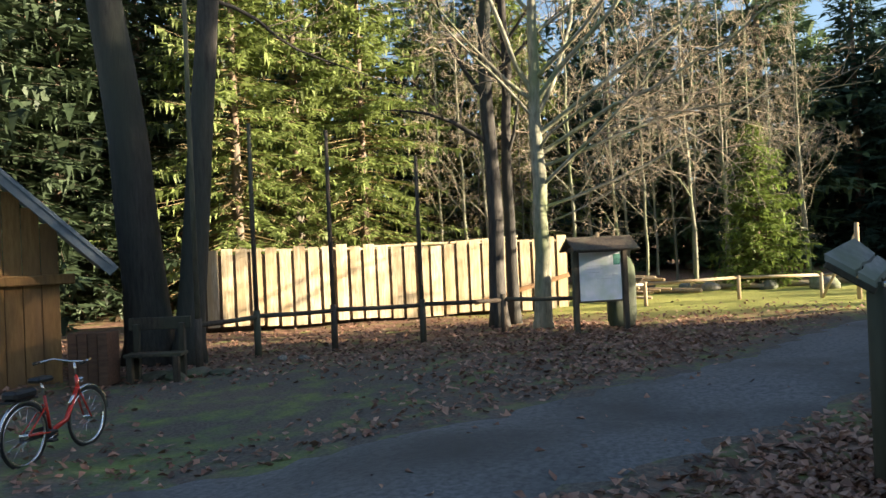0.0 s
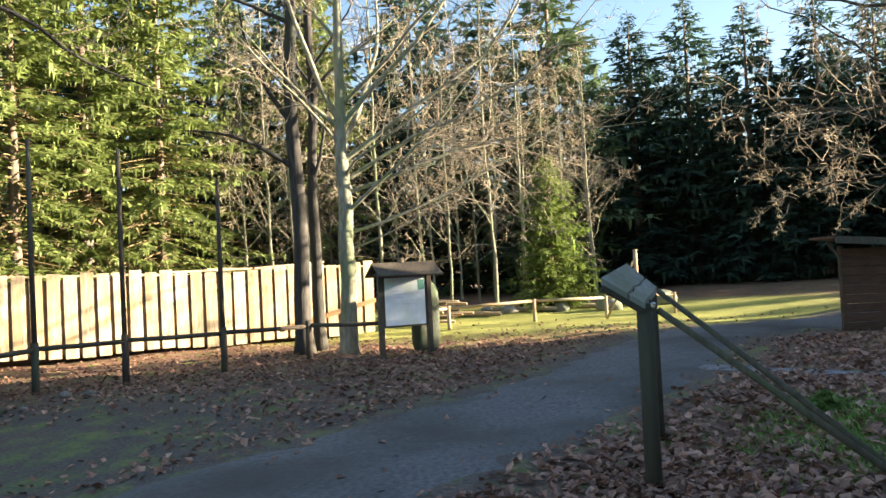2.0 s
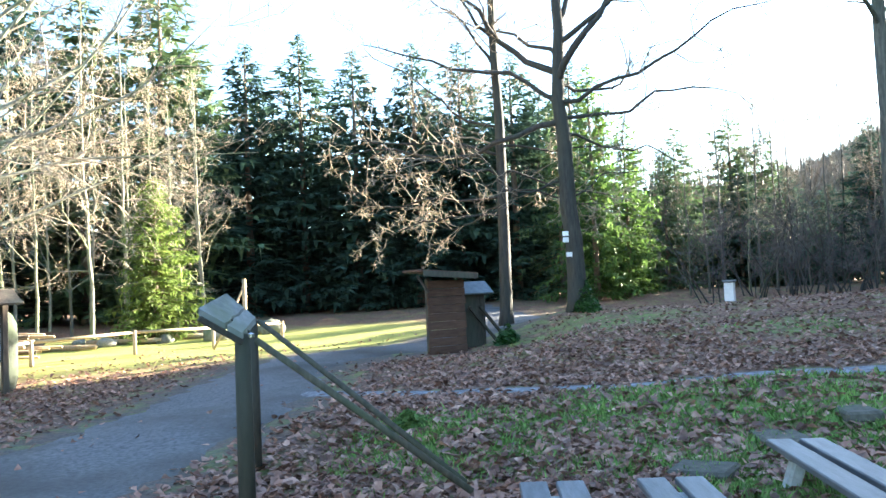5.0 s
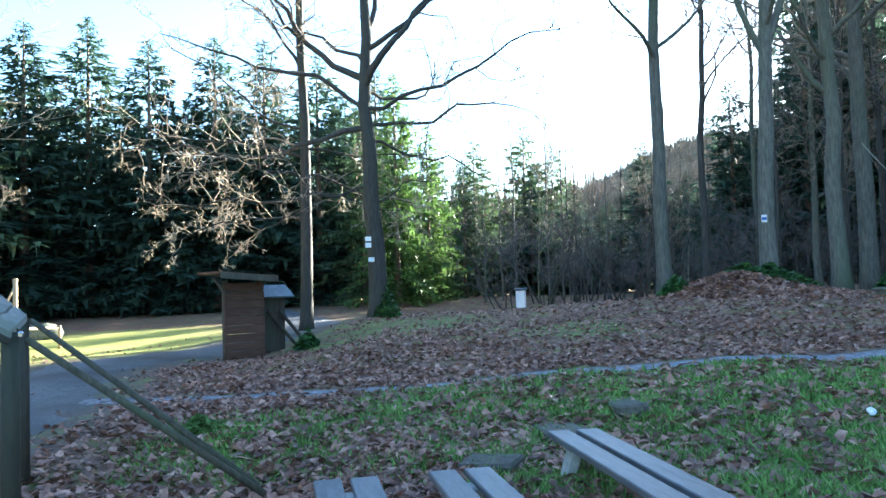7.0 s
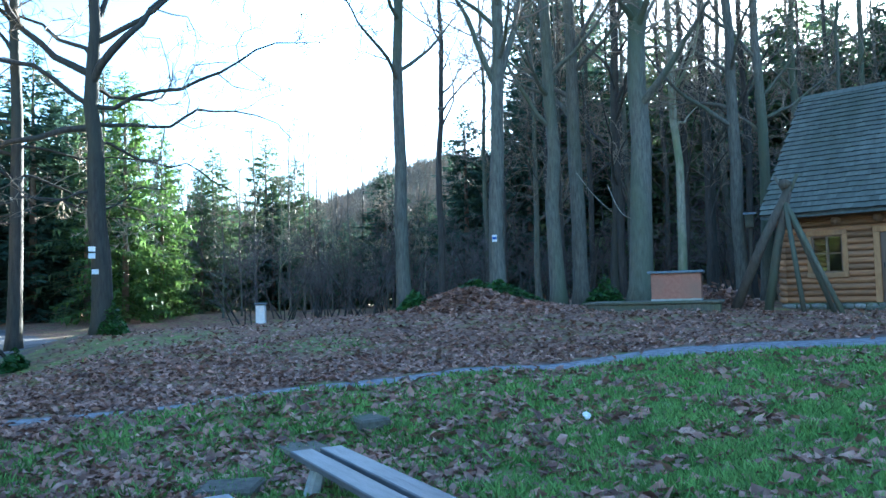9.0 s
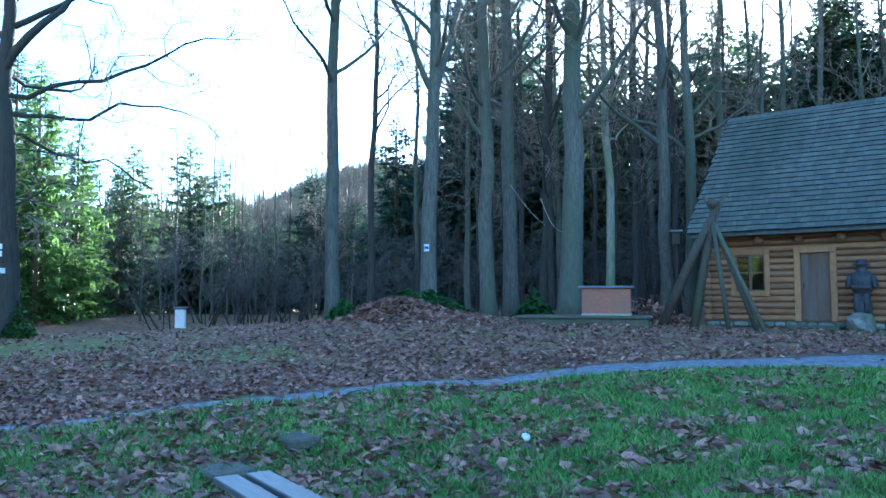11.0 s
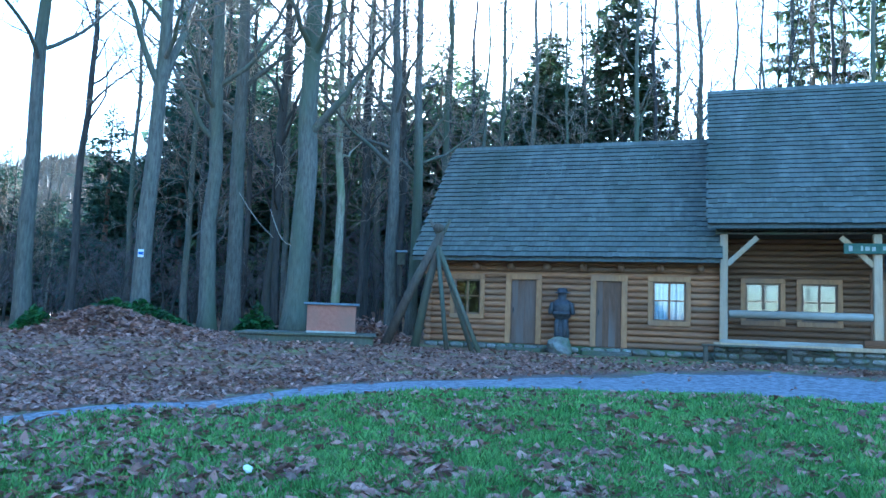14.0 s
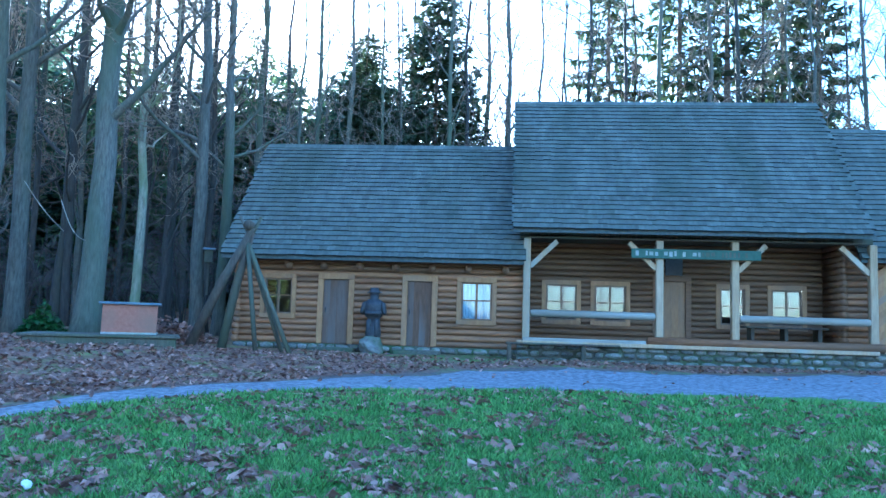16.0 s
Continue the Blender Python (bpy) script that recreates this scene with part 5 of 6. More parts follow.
def hut():
    """Corner of a board hut with its gable and an overhanging grey sheet roof, and the seat beside it."""
    k = thing("wooden_hut", -8.25, -13.1, on_ground(-8.25, -13.1) - 0.05, "brown board hut with an overhanging grey roof", "hut", turn=145)
    wall = 2.70
    for i in range(15):
        xx = -0.14 - i * 0.285
        top = min(wall + (-xx) * 0.98, wall + (xx + 5.8) * 0.98)
        part("wall_board", boxed((xx, -0.02 - 0.012 * (i % 2), top / 2), (0.275, 0.05, top), 0.006), HUT_BOARD, k)
    part("wall", boxed((-2.15, 2.0, 1.0), (4.2, 3.95, 2.0), 0.01), BROWN_BOARD, k)
    part("beam", boxed((-1.9, -0.12, 1.86), (4.3, 0.16, 0.18), 0.02), HUT_BOARD, k)
    for sg in (0, 1):
        a = Vector((0.85, 0, 2.05)) if sg == 0 else Vector((-6.57, 0, 2.05))
        b = Vector((-2.86, 0, 5.68))
        d = b - a
        m = d.to_track_quat("X", "Z").to_matrix().to_4x4()
        c = (a + b) / 2
        part("roof_sheet", boxed((c.x, 1.6, c.z), (d.length, 4.9, 0.07), 0.01, m), METAL_ROOF, k)
        part("bargeboard", boxed((c.x, -0.80, c.z - 0.10), (d.length, 0.05, 0.20), 0.01, m), METAL_ROOF, k)
    s = thing("picnic_seat", -8.6, -11.6, on_ground(-8.6, -11.6), "dark wooden seat with a back beside the hut", "bench", turn=118.7)
    part("seat", boxed((0.2, 0.3, 0.48), (1.0, 0.4, 0.06), 0.01), DARK_POST, s)
    part("backrest", boxed((0.2, 0.55, 1.0), (1.1, 0.06, 0.22), 0.01), DARK_POST, s)
    for sx in (-0.2, 0.6):
        part("leg", boxed((sx, 0.5, 0.5), (0.10, 0.12, 1.0), 0.01), DARK_POST, s)
        part("leg", boxed((sx, 0.15, 0.23), (0.10, 0.12, 0.46), 0.01), DARK_POST, s)
    c = thing("wooden_bin", -8.08, -12.6, on_ground(-8.08, -12.6), "brown boarded bin at the hut's corner", "bin", turn=118.7)
    for i in range(4):
        part("board", boxed((0.12 + i * 0.17, 0, 0.45), (0.16, 0.5, 0.9), 0.01), BROWN_BOARD, c)


HUT_BOARD = surf("hut_board", (0.20, 0.10, 0.035), (0.34, 0.19, 0.07), 10, stretch=(2, 2, 0.3), bump=0.3, c3=(0.16, 0.09, 0.045))
hut()


def bicycle():
    x, y = -5.14, -8.84
    b = thing("bicycle", x, y, on_ground(x, y), "red city bicycle with silver wheels", "bicycle", turn=197)
    R = 0.34
    for cx in (-0.53, 0.53):
        w = new("wheel")
        w.parent = b
        w.matrix_basis = pose(cx, 0, R)
        V, F = [], []
        ring = [(math.cos(a) * R, 0, math.sin(a) * R) for a in np.linspace(0, 2 * math.pi, 33)]
        tube_data(V, F, ring, [0.02] * 33, 6, False)
        part("tyre", mesh_of("tyre", V, F, RUBBER), None, w, "black tyre", True)
        V, F = [], []
        tube_data(V, F, [(p[0] * 0.92, 0, p[2] * 0.92) for p in ring], [0.016] * 33, 6, False)
        part("rim", mesh_of("rim", V, F, CHROME), None, w, "silver rim", True)
        for i in range(14):
            a = i * 2 * math.pi / 14
            rod("spoke", [(0, 0, 0), (math.cos(a) * R * 0.92, 0, math.sin(a) * R * 0.92)], 0.003, CHROME, w, 4)
        rod("hub", [(0, -0.05, 0), (0, 0.05, 0)], 0.025, CHROME, w, 8)
        V, F = [], []
        arc = [(math.cos(a) * (R + 0.035), 0, math.sin(a) * (R + 0.035)) for a in np.linspace(0.1 if cx > 0 else 0.5, 2.6 if cx > 0 else 3.3, 14)]
        tube_data(V, F, arc, [0.022] * 14, 5, True)
        part("mudguard", mesh_of("mudguard", V, F, CHROME), None, w, "", True)
    rod("frame_tube", [(-0.12, 0, 0.30), (-0.2, 0, 0.72)], 0.018, RED_PAINT, b)
    rod("frame_tube", [(-0.12, 0, 0.30), (0.15, 0, 0.38), (0.36, 0, 0.72)], [0.03, 0.03, 0.028], RED_PAINT, b, 8, "thick red down tube")
    rod("head_tube", [(0.385, 0, 0.62), (0.345, 0, 0.86)], 0.022, RED_PAINT, b)
    for sy in (-0.05, 0.05):
        rod("fork_blade", [(0.385, sy * 0.6, 0.64), (0.53, sy, 0.34)], 0.012, RED_PAINT, b)
        rod("chain_stay", [(-0.12, sy * 0.5, 0.30), (-0.53, sy, 0.34)], 0.011, RED_PAINT, b)
        rod("seat_stay", [(-0.19, sy * 0.5, 0.62), (-0.53, sy, 0.34)], 0.009, RED_PAINT, b)
    rod("seat_post", [(-0.2, 0, 0.70), (-0.235, 0, 0.88)], 0.013, CHROME, b)
    rod("stem", [(0.345, 0, 0.85), (0.325, 0, 1.02)], 0.013, CHROME, b)
    rod("handlebar", [(0.10, -0.30, 1.05), (0.28, -0.25, 1.07), (0.36, -0.08, 1.03), (0.36, 0.08, 1.03), (0.28, 0.25, 1.07), (0.10, 0.30, 1.05)], 0.012, CHROME, b)
    for sy in (-0.30, 0.30):
        rod("grip", [(0.13, sy, 1.052), (0.02, sy * 1.02, 1.045)], 0.017, BLACK, b)
    part("saddle", boxed((-0.25, 0, 0.91), (0.26, 0.17, 0.06), 0.025), BLACK, b, "black saddle")
    part("chain_case", boxed((-0.28, 0.06, 0.31), (0.5, 0.03, 0.12), 0.02), BLACK, b)
    part("motor_unit", boxed((-0.11, 0, 0.27), (0.2, 0.09, 0.14), 0.04), BLACK, b)
    for sg in (-1, 1):
        rod("crank", [(-0.12, sg * 0.08, 0.28), (-0.12 + sg * 0.15, sg * 0.09, 0.24)], 0.01, CHROME, b)
        part("pedal", boxed((-0.12 + sg * 0.16, sg * 0.14, 0.24), (0.09, 0.1, 0.025), 0.006), BLACK, b)
    part("carrier", boxed((-0.58, 0, 0.74), (0.42, 0.13, 0.02), 0.005), BLACK, b)
    part("basket", boxed((-0.58, 0, 0.80), (0.34, 0.20, 0.10), 0.03), BLACK, b, "dark pannier box")
    part("headlight", boxed((0.42, 0, 0.80), (0.06, 0.06, 0.06), 0.015), CHROME, b)


bicycle()


def well():
    x, y = -9.25, 18.15
    g = on_ground(x, y)
    p = thing("well", x, y, g, "salmon plastered well block with a dark lid on a slab", "well", turn=24)
    part("slab", boxed((-0.45, 0, 0.0), (3.2, 1.9, 0.30), 0.03), MOSSY_WOOD, p)
    part("slab_top", boxed((-0.45, 0, 0.17), (3.36, 2.04, 0.06), 0.015), MOSSY_WOOD, p)
    part("plinth", boxed((0.1, 0.1, 0.225), (1.22, 1.02, 0.05), 0.01), CONCRETE, p)
    part("block", boxed((0.1, 0.1, 0.56), (1.20, 1.0, 0.66), 0.012), PLASTER, p)
    part("lid", boxed((0.1, 0.1, 0.92), (1.36, 1.16, 0.06), 0.01), METAL_ROOF, p, "dark green lid")


well()


def tripod():
    """Leaning timber frame of an old well sweep."""
    x, y = -6.75, 19.4
    g = on_ground(x, y)
    p = thing("timber_frame", x, y, g, "old leaning timber frame tied at the top", "frame")
    top = 2.3 - g
    for dx, dy, r in ((-1.45, -0.2, 0.115), (-0.75, 0.3, 0.105)):
        rod("thick_leg", [(dx, dy, -0.1), (dx * 0.45, dy * 0.4, top * 0.55), (0.05, 0, top)], [r * 1.1, r, r * 0.8], OLD_WOOD, p, 10)
    for dx, dy in ((0.38, -0.3), (0.92, 0.2), (1.2, -0.1)):
        rod("thin_leg", [(dx, dy, -0.1), (-0.08, 0, top - 0.35)], 0.06, OLD_WOOD if dx < 0.5 else MOSSY_WOOD, p, 8)
    for dx in (-0.3, 0.25):
        rod("fork", [(0, 0, top - 0.25), (dx, 0, top + 0.28)], 0.045, MOSSY_WOOD, p, 8)
    rod("roller", [(-0.02, -0.2, top + 0.05), (-0.02, 0.2, top + 0.05)], 0.12, OLD_WOOD, p, 10)


tripod()


def trail_box():
    x, y = polar(-57.0, 34)
    g = on_ground(x, y)
    k = thing("white_information_box", x, y, g, "small white roofed information box on a post", "box", turn=40)
    part("post", boxed((-0.12, 0.1, 0.5), (0.14, 0.14, 1.3), 0.01), OLD_WOOD, k)
    part("body", boxed((0, 0, 0.75), (0.38, 0.26, 0.75), 0.01), WHITE, k)
    part("roof", boxed((0, 0, 1.19), (0.50, 0.40, 0.09), 0.03), METAL_ROOF, k)


trail_box()


def shelter_panel():
    """Brown board panel under a small roof that slants to one side, and a second roofed stand behind."""
    x, y = -18.65, 4.1
    g = on_ground(x, y)
    k = thing("board_shelter", x, y, g, "brown horizontal-board shelter with a slanting roof", "shelter", turn=110)
    for i in range(9):
        part("board", boxed((0, 0.006 * (i % 2), 0.10 + i * 0.205), (1.15 - 0.03 * (i % 3), 0.04, 0.196), 0.006), BROWN_BOARD, k)
    for sx in (-0.5, 0.5):
        part("post", boxed((sx, 0.08, 0.9), (0.1, 0.1, 2.0), 0.01), OLD_WOOD, k)
    tilt = Matrix.Rotation(radians(4), 4, "Y")
    part("roof", boxed((-0.14, 0.02, 2.03), (1.66, 0.95, 0.06), 0.01, tilt), BROWN_BOARD, k)
    part("fascia", boxed((-0.14, -0.47, 1.97), (1.60, 0.035, 0.14), 0.006, tilt), OLD_WOOD, k)
    beam("roof_brace", (-0.55, -0.05, 1.55), (-0.86, -0.05, 1.98), 0.06, 0.06, OLD_WOOD, k)
    x, y = -19.55, 4.95
    g = on_ground(x, y)
    k = thing("roofed_stand", x, y, g, "dark roofed stand with slanting props", "stand", turn=110)
    part("body", boxed((0.0, 0, 0.72), (0.66, 0.4, 1.43), 0.01), DARK_POST, k)
    for sg in (-1, 1):
        part("roof_board", boxed((0, sg * 0.2, 1.54), (0.98, 0.5, 0.05), 0.008, Matrix.Rotation(radians(sg * -38), 4, "X")), METAL_ROOF, k)
    for dx in (0.0, 0.34):
        beam("prop", (-0.25 + dx, -0.3, 1.05), (0.75 + dx, -0.3, -0.05), 0.07, 0.07, DARK_POST, k)


shelter_panel()


# ---- small things ----
def marks():
    ob = thing("trail_mark", -20.46, 8.09, 1.19, "white painted trail plates on the oak's trunk", "sign", turn=67)
    for z, h in ((0.10, 0.13), (-0.08, 0.14), (-0.50, 0.13)):
        part("plate", boxed((0.0 if z > -0.3 else 0.08, -0.02, z), (0.17, 0.02, h), 0.004), WHITE, ob)
    x, y = polar(-39.8, 21.85)
    ob = thing("trail_sign", x, y, 1.42, "small blue and white trail plate on a trunk", "sign", turn=40)
    part("plate", boxed((0, 0, 0), (0.14, 0.02, 0.20), 0.004), WHITE, ob)
    part("blue_band", boxed((0, -0.014, 0.0), (0.12, 0.006, 0.07)), surf("blue_paint", (0.04, 0.10, 0.35), (0.06, 0.14, 0.42), 9, bump=0), ob)
    x, y = polar(-21.9, 26.5)
    ob = thing("nest_box", x, y, 1.75, "small green wooden nest box on a trunk", "nest box", turn=20)
    part("body", boxed((0, 0, 0.2), (0.26, 0.24, 0.42), 0.01), MOSSY_WOOD, ob)
    part("roof", boxed((0, -0.03, 0.44), (0.4, 0.36, 0.04), 0.006, Matrix.Rotation(radians(10), 4, "X")), METAL_ROOF, ob)
    part("pole", boxed((0, 0.08, -0.5), (0.08, 0.06, 1.1), 0.01), OLD_WOOD, ob)


marks()


def ropes():
    for a0, z0, a1, z1, sag in ((-33.6, 3.3, -31.1, 2.1, 0.10), (-31.4, 2.9, -29.8, 1.9, 0.25)):
        pts = []
        for i in range(13):
            f = i / 12
            x, y = polar(a0 + (a1 - a0) * f, 22.6)
            pts.append((x, y, z0 + (z1 - z0) * f - sag * math.sin(f * math.pi)))
        ob = rod("rope", pts, 0.011, RAIL_WOOD, None, 6)
        tagged(ob, "pale slack rope hanging between the trunks", "rope")


ropes()


def paper():
    bm = bmesh.new()
    bmesh.ops.create_icosphere(bm, subdivisions=2, radius=0.04)
    for v in bm.verts:
        v.co *= 1 + 0.5 * noise.noise(v.co * 30)
    ob = part("paper_ball", bm, WHITE)
    ob.matrix_basis = pose(-4.14, 6.55, ground_z(-4.14, 6.55) + 0.06)
    tagged(ob, "crumpled white paper lying in the grass", "litter")


paper()


def slabs():
    for x, y, t, sx, sy in ((-6.08, 4.39, -20, 0.75, 0.42), (-6.23, 5.39, -25, 0.62, 0.34), (-5.2, 3.05, 40, 0.5, 0.38)):
        ob = part("stone_slab", boxed((0, 0, 0), (sx, sy, 0.12), 0.025), MORTAR)
        ob.matrix_basis = pose(x, y, ground_z(x, y) + 0.01, 3, -3, t)
        tagged(ob, "flat mossy concrete slab sunk in the grass", "slab", "slabs in the grass")


slabs()


def path_stones():
    """Flat dark stones heaped at the foot of the trees by the hut, and single pale ones."""
    r = random.Random(31)
    for x, y, sx, sy, sz, m in ((-9.72, -11.45, 0.9, 0.5, 0.16, MORTAR), (-9.3, -11.9, 0.7, 0.5, 0.2, MORTAR), (-9.95, -11.0, 0.6, 0.4, 0.12, MORTAR), (-9.2, -11.35, 0.5, 0.34, 0.22, MORTAR), (-11.67, -11.06, 0.30, 0.2, 0.14, STONE), (-11.78, -10.58, 0.26, 0.2, 0.14, STONE), (-10.2, -10.6, 0.16, 0.12, 0.1, STONE)):
        bm = bmesh.new()
        bmesh.ops.create_icosphere(bm, subdivisions=2, radius=0.5)
        k = Vector((r.uniform(0, 9), r.uniform(0, 9), 0))
        for v in bm.verts:
            v.co = v.co * (1 + 0.45 * noise.noise(v.co * 2.4 + k))
            v.co = Vector((v.co.x * sx, v.co.y * sy, v.co.z * sz))
        ob = part("flat_stone", bm, m)
        ob.matrix_basis = pose(x, y, ground_z(x, y) + sz * 0.25, r.uniform(-6, 6), r.uniform(-6, 6), r.uniform(0, 180))
        tagged(ob, "dark flat stone at the foot of the trees" if m == MORTAR else "small pale stone lying on the bare earth", "stone", "stones by the trees")


path_stones()


def woodpile():
    x, y = polar(-106.5, 27)
    g = ground_z(x, y)
    p = thing("pole_pile", x, y, g, "untidy pile of cut poles at the meadow's edge", "wood pile", turn=60)
    r = random.Random(4)
    for i in range(16):
        a = r.uniform(-14, 14)
        L = r.uniform(2.2, 3.4)
        c = Vector((r.uniform(-0.3, 0.3), r.uniform(-0.8, 0.8), 0.1 + i * 0.045))
        d = Vector((math.cos(radians(a)), math.sin(radians(a)), r.uniform(-0.05, 0.05))) * L / 2
        rod("pole", [c - d, c + d], [0.06, 0.045], POST_WOOD if r.random() < 0.6 else OLD_WOOD, p, 7)
    # planks stacked behind the board fence
    s = thing("plank_stack", FENCE_A.x, FENCE_A.y, -1.9, "pale planks stacked high behind the board fence", "planks")
    for i in range(7):
        a = FENCE_A + FENCE_D * (1.0 + i * 1.35) - FENCE_N * r.uniform(0.5, 1.2) - FENCE_A
        b = a + FENCE_D * r.uniform(2.2, 3.6) + FENCE_N * r.uniform(-0.3, 0.3)
        z = 2.28 + r.uniform(0, 0.14)
        beam("plank", (a.x, a.y, z), (b.x, b.y, z + r.uniform(-0.15, 0.15)), 0.18, 0.06, FENCE_BOARD, s)
    c = FENCE_A + FENCE_D * 5.4 - FENCE_N * 0.85 - FENCE_A
    m = Matrix.Rotation(math.atan2(FENCE_D.y, FENCE_D.x), 4, "Z")
    part("trestle", boxed((c.x, c.y, 1.1), (10.4, 0.7, 2.2), 0.02, m), FENCE_BACK, s)


woodpile()


def meadow_stones():
    r = random.Random(21)
    for i in range(9):
        x, y = polar(-104 + i * 1.9 + r.uniform(-0.6, 0.6), 31 + r.uniform(-1.5, 3))
        bm = bmesh.new()
        bmesh.ops.create_icosphere(bm, subdivisions=2, radius=0.5)
        k = Vector((r.uniform(0, 9), r.uniform(0, 9), 0))
        for v in bm.verts:
            v.co = v.co * (1 + 0.4 * noise.noise(v.co * 2.5 + k))
            v.co.z *= 0.7
        ob = part("boulder", bm, STONE, smooth=True)
        s = r.uniform(0.5, 1.2)
        ob.matrix_basis = pose(x, y, ground_z(x, y) + 0.15 * s, 0, 0, r.uniform(0, 360)) @ Matrix.Diagonal((s, s, s, 1))
        tagged(ob, "pale boulder at the edge of the sunny meadow", "rock", "boulders by the meadow")
    for i in range(4):
        x, y = polar(-103 + i * 4.0, 29.5 + i * 0.8)
        a = r.uniform(-0.3, 0.3) + radians(80)
        d = Vector((math.cos(a), math.sin(a), 0)) * r.uniform(1.0, 1.8)
        c = Vector((x, y, ground_z(x, y) + 0.10))
        ob = rod("fallen_log", [c - d, c + d * 0.1, c + d], [0.11, 0.10, 0.08], POST_WOOD, None, 9)
        tagged(ob, "pale fallen log lying in the meadow grass", "log", "logs in the meadow")


meadow_stones()


def porch_things():
    b = thing("porch_bench", 1.2, 21.3, -0.86, "dark weathered bench along the stone base", "bench")
    part("seat", boxed((0, 0, 0.44), (3.0, 0.32, 0.05), 0.01), OLD_WOOD, b)
    for sx in (-1.4, 0.55):
        part("leg", boxed((sx, 0, 0.20), (0.12, 0.26, 0.44), 0.02), OLD_WOOD, b)
    b = thing("porch_table", 7.4, 22.9, -0.35, "dark table with seats under the porch", "table")
    part("tabletop", boxed((0, 0, 0.55), (2.2, 0.6, 0.05), 0.01), OLD_WOOD, b)
    for sx in (-0.9, 0.0, 0.9):
        part("leg", boxed((sx, 0, 0.26), (0.1, 0.4, 0.53), 0.01), OLD_WOOD, b)


porch_things()


def leaf_cluster(name, cx, cy, spread, tall, count, material, label, category, seed, size=0.10):
    """A low heap of leaves on stems."""
    r = random.Random(seed)
    V, F = [], []
    for _ in range(count):
        a, q = r.uniform(0, 2 * math.pi), r.random() ** 0.6
        x, y = cx + math.cos(a) * q * spread[0], cy + math.sin(a) * q * spread[1]
        z = ground_z(x, y) + r.random() * tall * (1.1 - q)
        n = Vector((r.gauss(0, 0.6), r.gauss(0, 0.6), 1)).normalized()
        u = n.orthogonal().normalized()
        u.rotate(Matrix.Rotation(r.uniform(0, 6.28), 3, n))
        w, s = n.cross(u), size * r.uniform(0.6, 1.4)
        p, b = Vector((x, y, z)), len(V)
        V.extend([p - u * s, p + w * s * 0.55 + n * 0.02, p + u * s, p - w * s * 0.55 + n * 0.02])
        F.extend([(b, b + 1, b + 2), (b, b + 2, b + 3)])
    ob = part(name, mesh_of(name, V, F, material), material)
    return tagged(ob, label, category, kind="stuff")


mx, my = polar(-39.6, 21.6)
leaf_cluster("ivy", mx, my, (1.5, 0.8), 0.55, 1500, IVY, "dark green ivy round the trunk on the mound", "ivy", 1)
leaf_cluster("ivy", *polar(-46.0, 20.6), (0.45, 0.4), 0.5, 450, IVY, "dark ivy over a stump on the mound", "ivy", 2)
leaf_cluster("ivy", *polar(-66.6, 23.75), (0.55, 0.4), 0.95, 700, IVY, "moss and ivy at the oak's foot", "ivy", 3, 0.08)
leaf_cluster("ivy", -14.0, 15.9, (1.0, 0.6), 0.4, 700, IVY, "ivy and bramble leaves on top of the mound", "ivy", 9)
leaf_cluster("ivy", *polar(-31.9, 24.6), (0.7, 0.5), 0.9, 700, IVY, "ivy at the foot of the grove trees", "ivy", 6)
leaf_cluster("shrub", -19.0, 5.75, (0.35, 0.3), 0.5, 300, IVY, "dark low shrub beside the shelter", "shrub", 4)
leaf_cluster("moss_clump", -8.48, 1.22, (0.32, 0.26), 0.2, 800, NEEDLE_YOUNG, "round bright green moss clump among fallen leaves", "moss", 8, 0.05)
leaf_cluster("undergrowth", *polar(-24.5, 24), (1.6, 0.9), 0.7, 900, LEAF, "brown bracken heap beside the timber frame", "undergrowth", 5)
leaf_cluster("leaf_heap", *polar(-41.6, 20.6), (2.9, 1.8), 0.16, 3400, LEAF, "heap of brown fallen leaves on the mound", "leaves", 7)


# ---- fallen leaves and grass ----
def scatter(n, seed, near, far, a0, a1, keep):
    """Random places seen from the clearing's middle, denser close by; keep gives a chance for each."""
    g = np.random.default_rng(seed)
    az = np.radians(g.uniform(a0, a1, n))
    r = np.exp(g.uniform(np.log(near), np.log(far), n) * 0.62 + np.log(near + (far - near) * g.random(n)) * 0.38)
    x, y = 0.2 + r * np.sin(az), r * np.cos(az)
    ok = g.random(n) < keep(x, y, r)
    return x[ok], y[ok], r[ok], g


def patchy(x, y, s):
    return 0.5 + 0.25 * (np.sin(x * 1.7 * s + 1.3 * np.sin(y * 1.1 * s)) + np.sin(y * 2.1 * s + 1.7 * np.sin(x * 0.9 * s + 2)))


def leaf_chance(x, y, r):
    g, e, m = covers(x, y)
    road, foot = off_line(x, y, ROAD_S), off_line(x, y, PATH_S)
    p = np.clip(1.0 - 0.95 * g, 0.10, 1) * (0.55 + 0.45 * patchy(x, y, 1.4))
    p = np.where((g > 0.35) & (g <= 0.55), p * (0.35 + 0.65 * patchy(x, y, 2.6)), p)
    p = np.where(g > 0.55, (0.05 + 0.7 * patchy(x, y, 2.3) ** 2.2) * np.clip(1.1 - 0.07 * (x + 6), 0.35, 1), p)
    p = p * (1 - 0.9 * e)
    p = p * np.where(road < 0, 0.06 + 0.10 * (road > -0.3), np.clip(0.35 + road / 2.0, 0, 1))
    p = p * np.where(foot < 0, np.where(x > -5, 0.08, 0.12), 1.0)
    p = np.where((y > 21) & (x > -8.6), 0, p)
    return p * (1 - 0.7 * m)


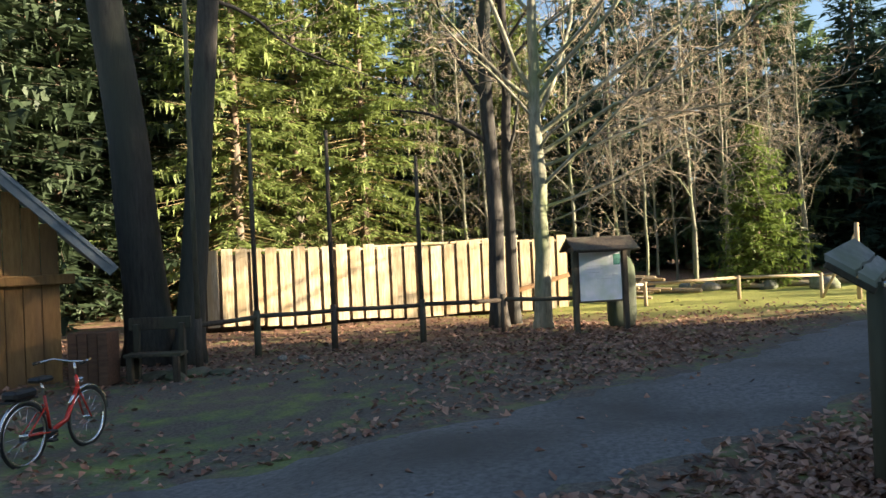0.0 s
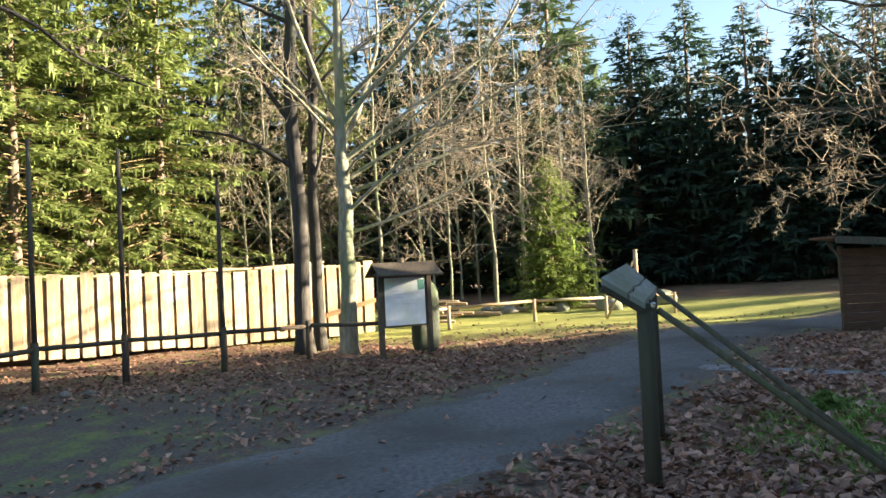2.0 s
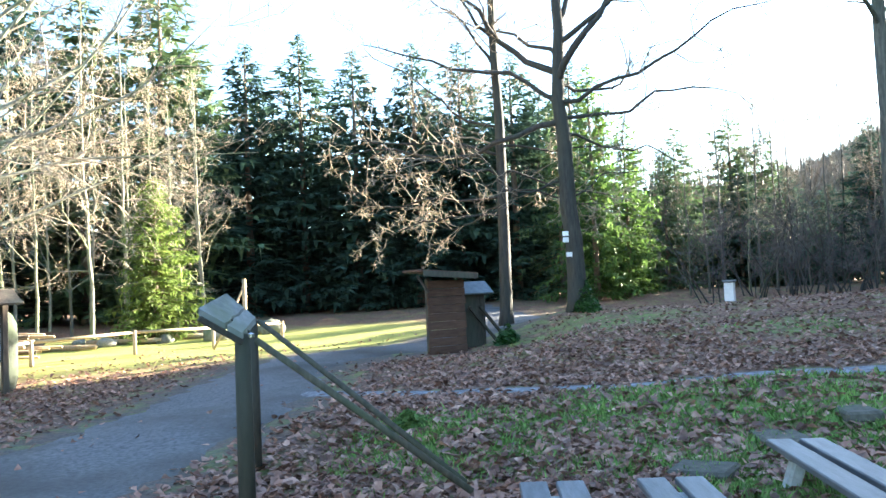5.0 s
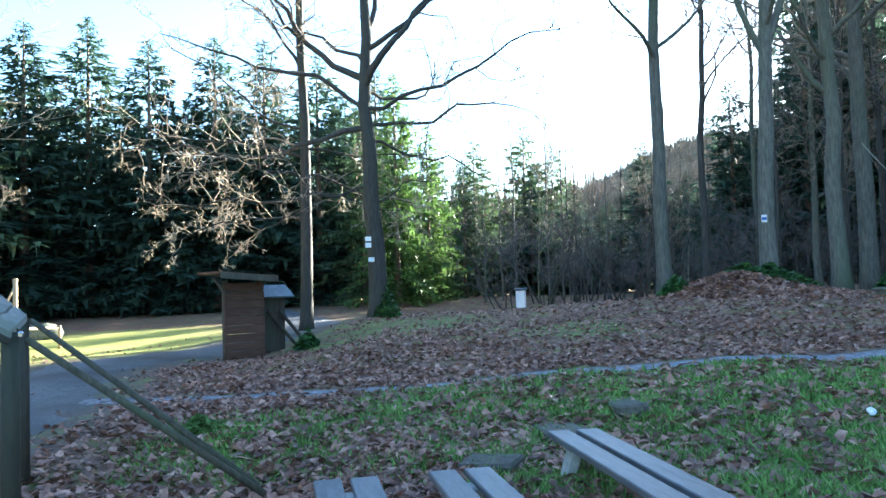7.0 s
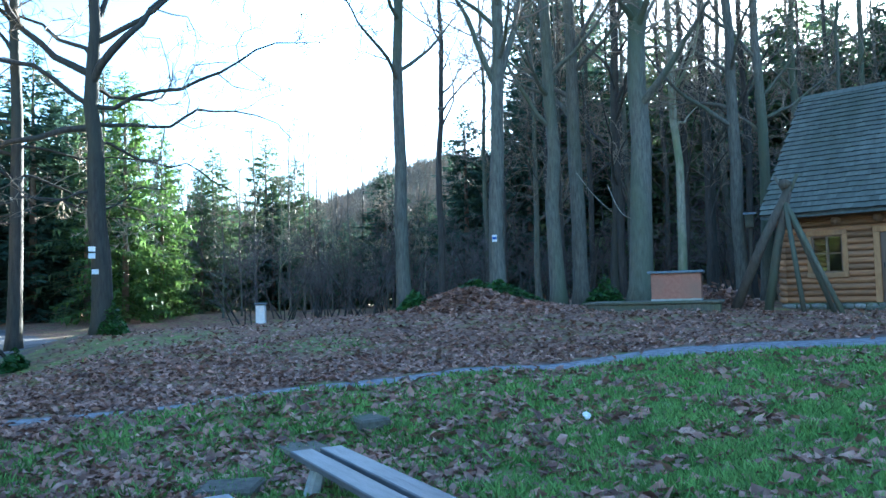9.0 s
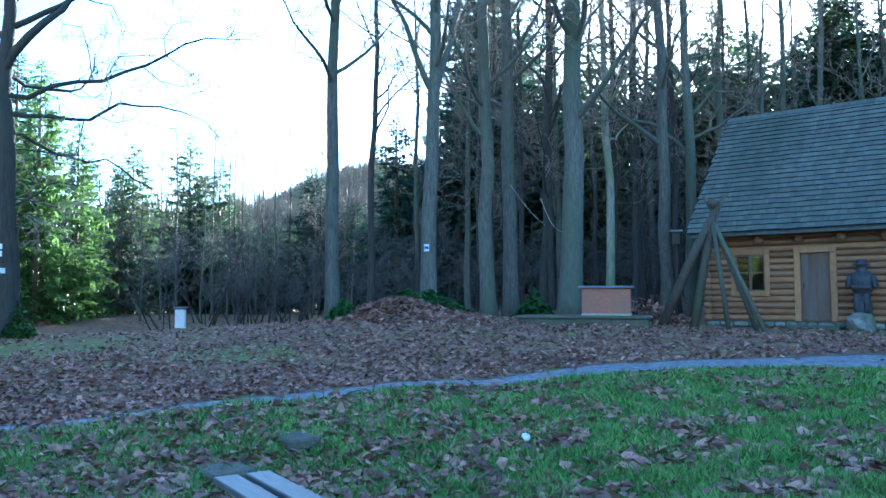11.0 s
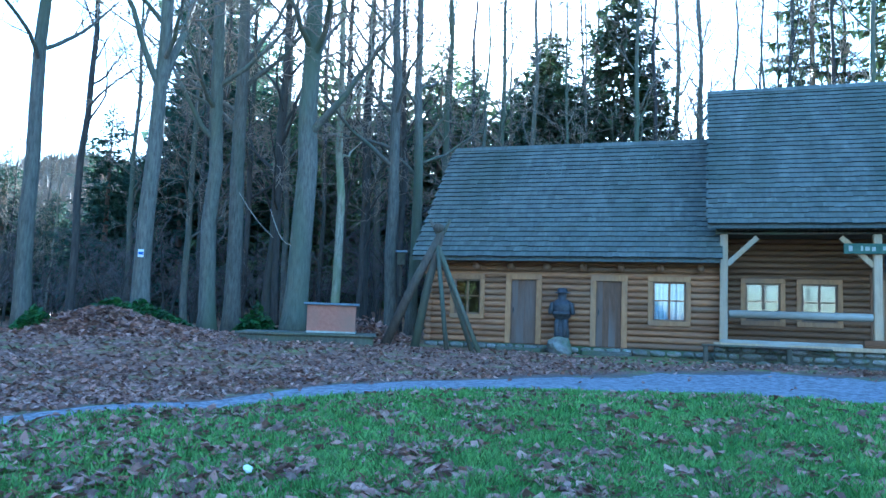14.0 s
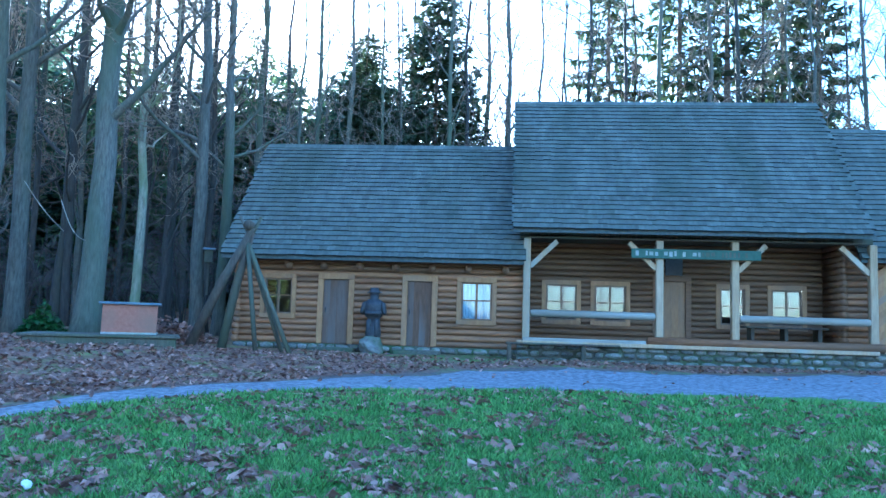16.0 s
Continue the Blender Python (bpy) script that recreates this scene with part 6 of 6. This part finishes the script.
def fallen_leaves():
    x, y, r, g = scatter(175000, 5, 3.0, 26, -152, 32, leaf_chance)
    n = len(x)
    z = height(x, y) + g.uniform(0.004, 0.04, n)
    s = g.uniform(0.028, 0.066, n) * np.where(covers(x, y)[0] > 0.5, 1.35, 1.1)
    yaw = g.uniform(0, 2 * np.pi, n)
    U = np.stack([np.cos(yaw), np.sin(yaw), g.normal(0, 0.35, n)], 1)
    W = np.stack([-np.sin(yaw), np.cos(yaw), g.normal(0, 0.35, n)], 1)
    P = np.stack([x, y, z], 1)
    lift = np.zeros((n, 3))
    lift[:, 2] = g.uniform(-0.01, 0.035, n)
    S = s[:, None]
    V = np.stack([P - U * S, P + W * S * 0.7 + lift, P + U * S, P - W * S * 0.7 + lift], 1).reshape(-1, 3)
    b = np.arange(n)[:, None] * 4
    F = np.concatenate([b + np.array([[0, 1, 2]]), b + np.array([[0, 2, 3]])])
    ob = part("fallen_leaves", mesh_of("fallen_leaves", V.tolist(), F.tolist(), LEAF), LEAF)
    tagged(ob, "brown fallen beech and oak leaves over the ground", "leaves", kind="stuff")


def grass_blades(name, n, near, far, chance, tall, material, seed, label):
    x, y, r, g = scatter(n, seed, near, far, -100, 32, chance)
    n = len(x)
    z = height(x, y) - 0.01
    h = g.uniform(*tall, n) * (0.6 + 0.9 * patchy(x, y, 3.1))
    yaw = g.uniform(0, 2 * np.pi, n)
    w = g.uniform(0.006, 0.011, n) * (1 + r / 9)
    P = np.stack([x, y, z], 1)
    side = np.stack([np.cos(yaw), np.sin(yaw), np.zeros(n)], 1) * w[:, None]
    bend = np.stack([g.normal(0, 0.5, n) * h, g.normal(0, 0.5, n) * h, h], 1)
    V = np.stack([P - side, P + side, P + bend], 1).reshape(-1, 3)
    F = np.arange(n * 3).reshape(-1, 3)
    tagged(part(name, mesh_of(name, V.tolist(), F.tolist(), material), material), label, "grass", kind="stuff")


def lawn_chance(x, y, r):
    g, e, m = covers(x, y)
    return np.clip(g * 1.5 - 0.35 + 0.5 * (patchy(x, y, 1.2) - 0.5), 0, 1) * (off_line(x, y, PATH_S) > 0.05)


fallen_leaves()
grass_blades("grass", 260000, 3.2, 18, lawn_chance, (0.03, 0.095), GRASS_BLADE, 9, "short green grass on the slope")
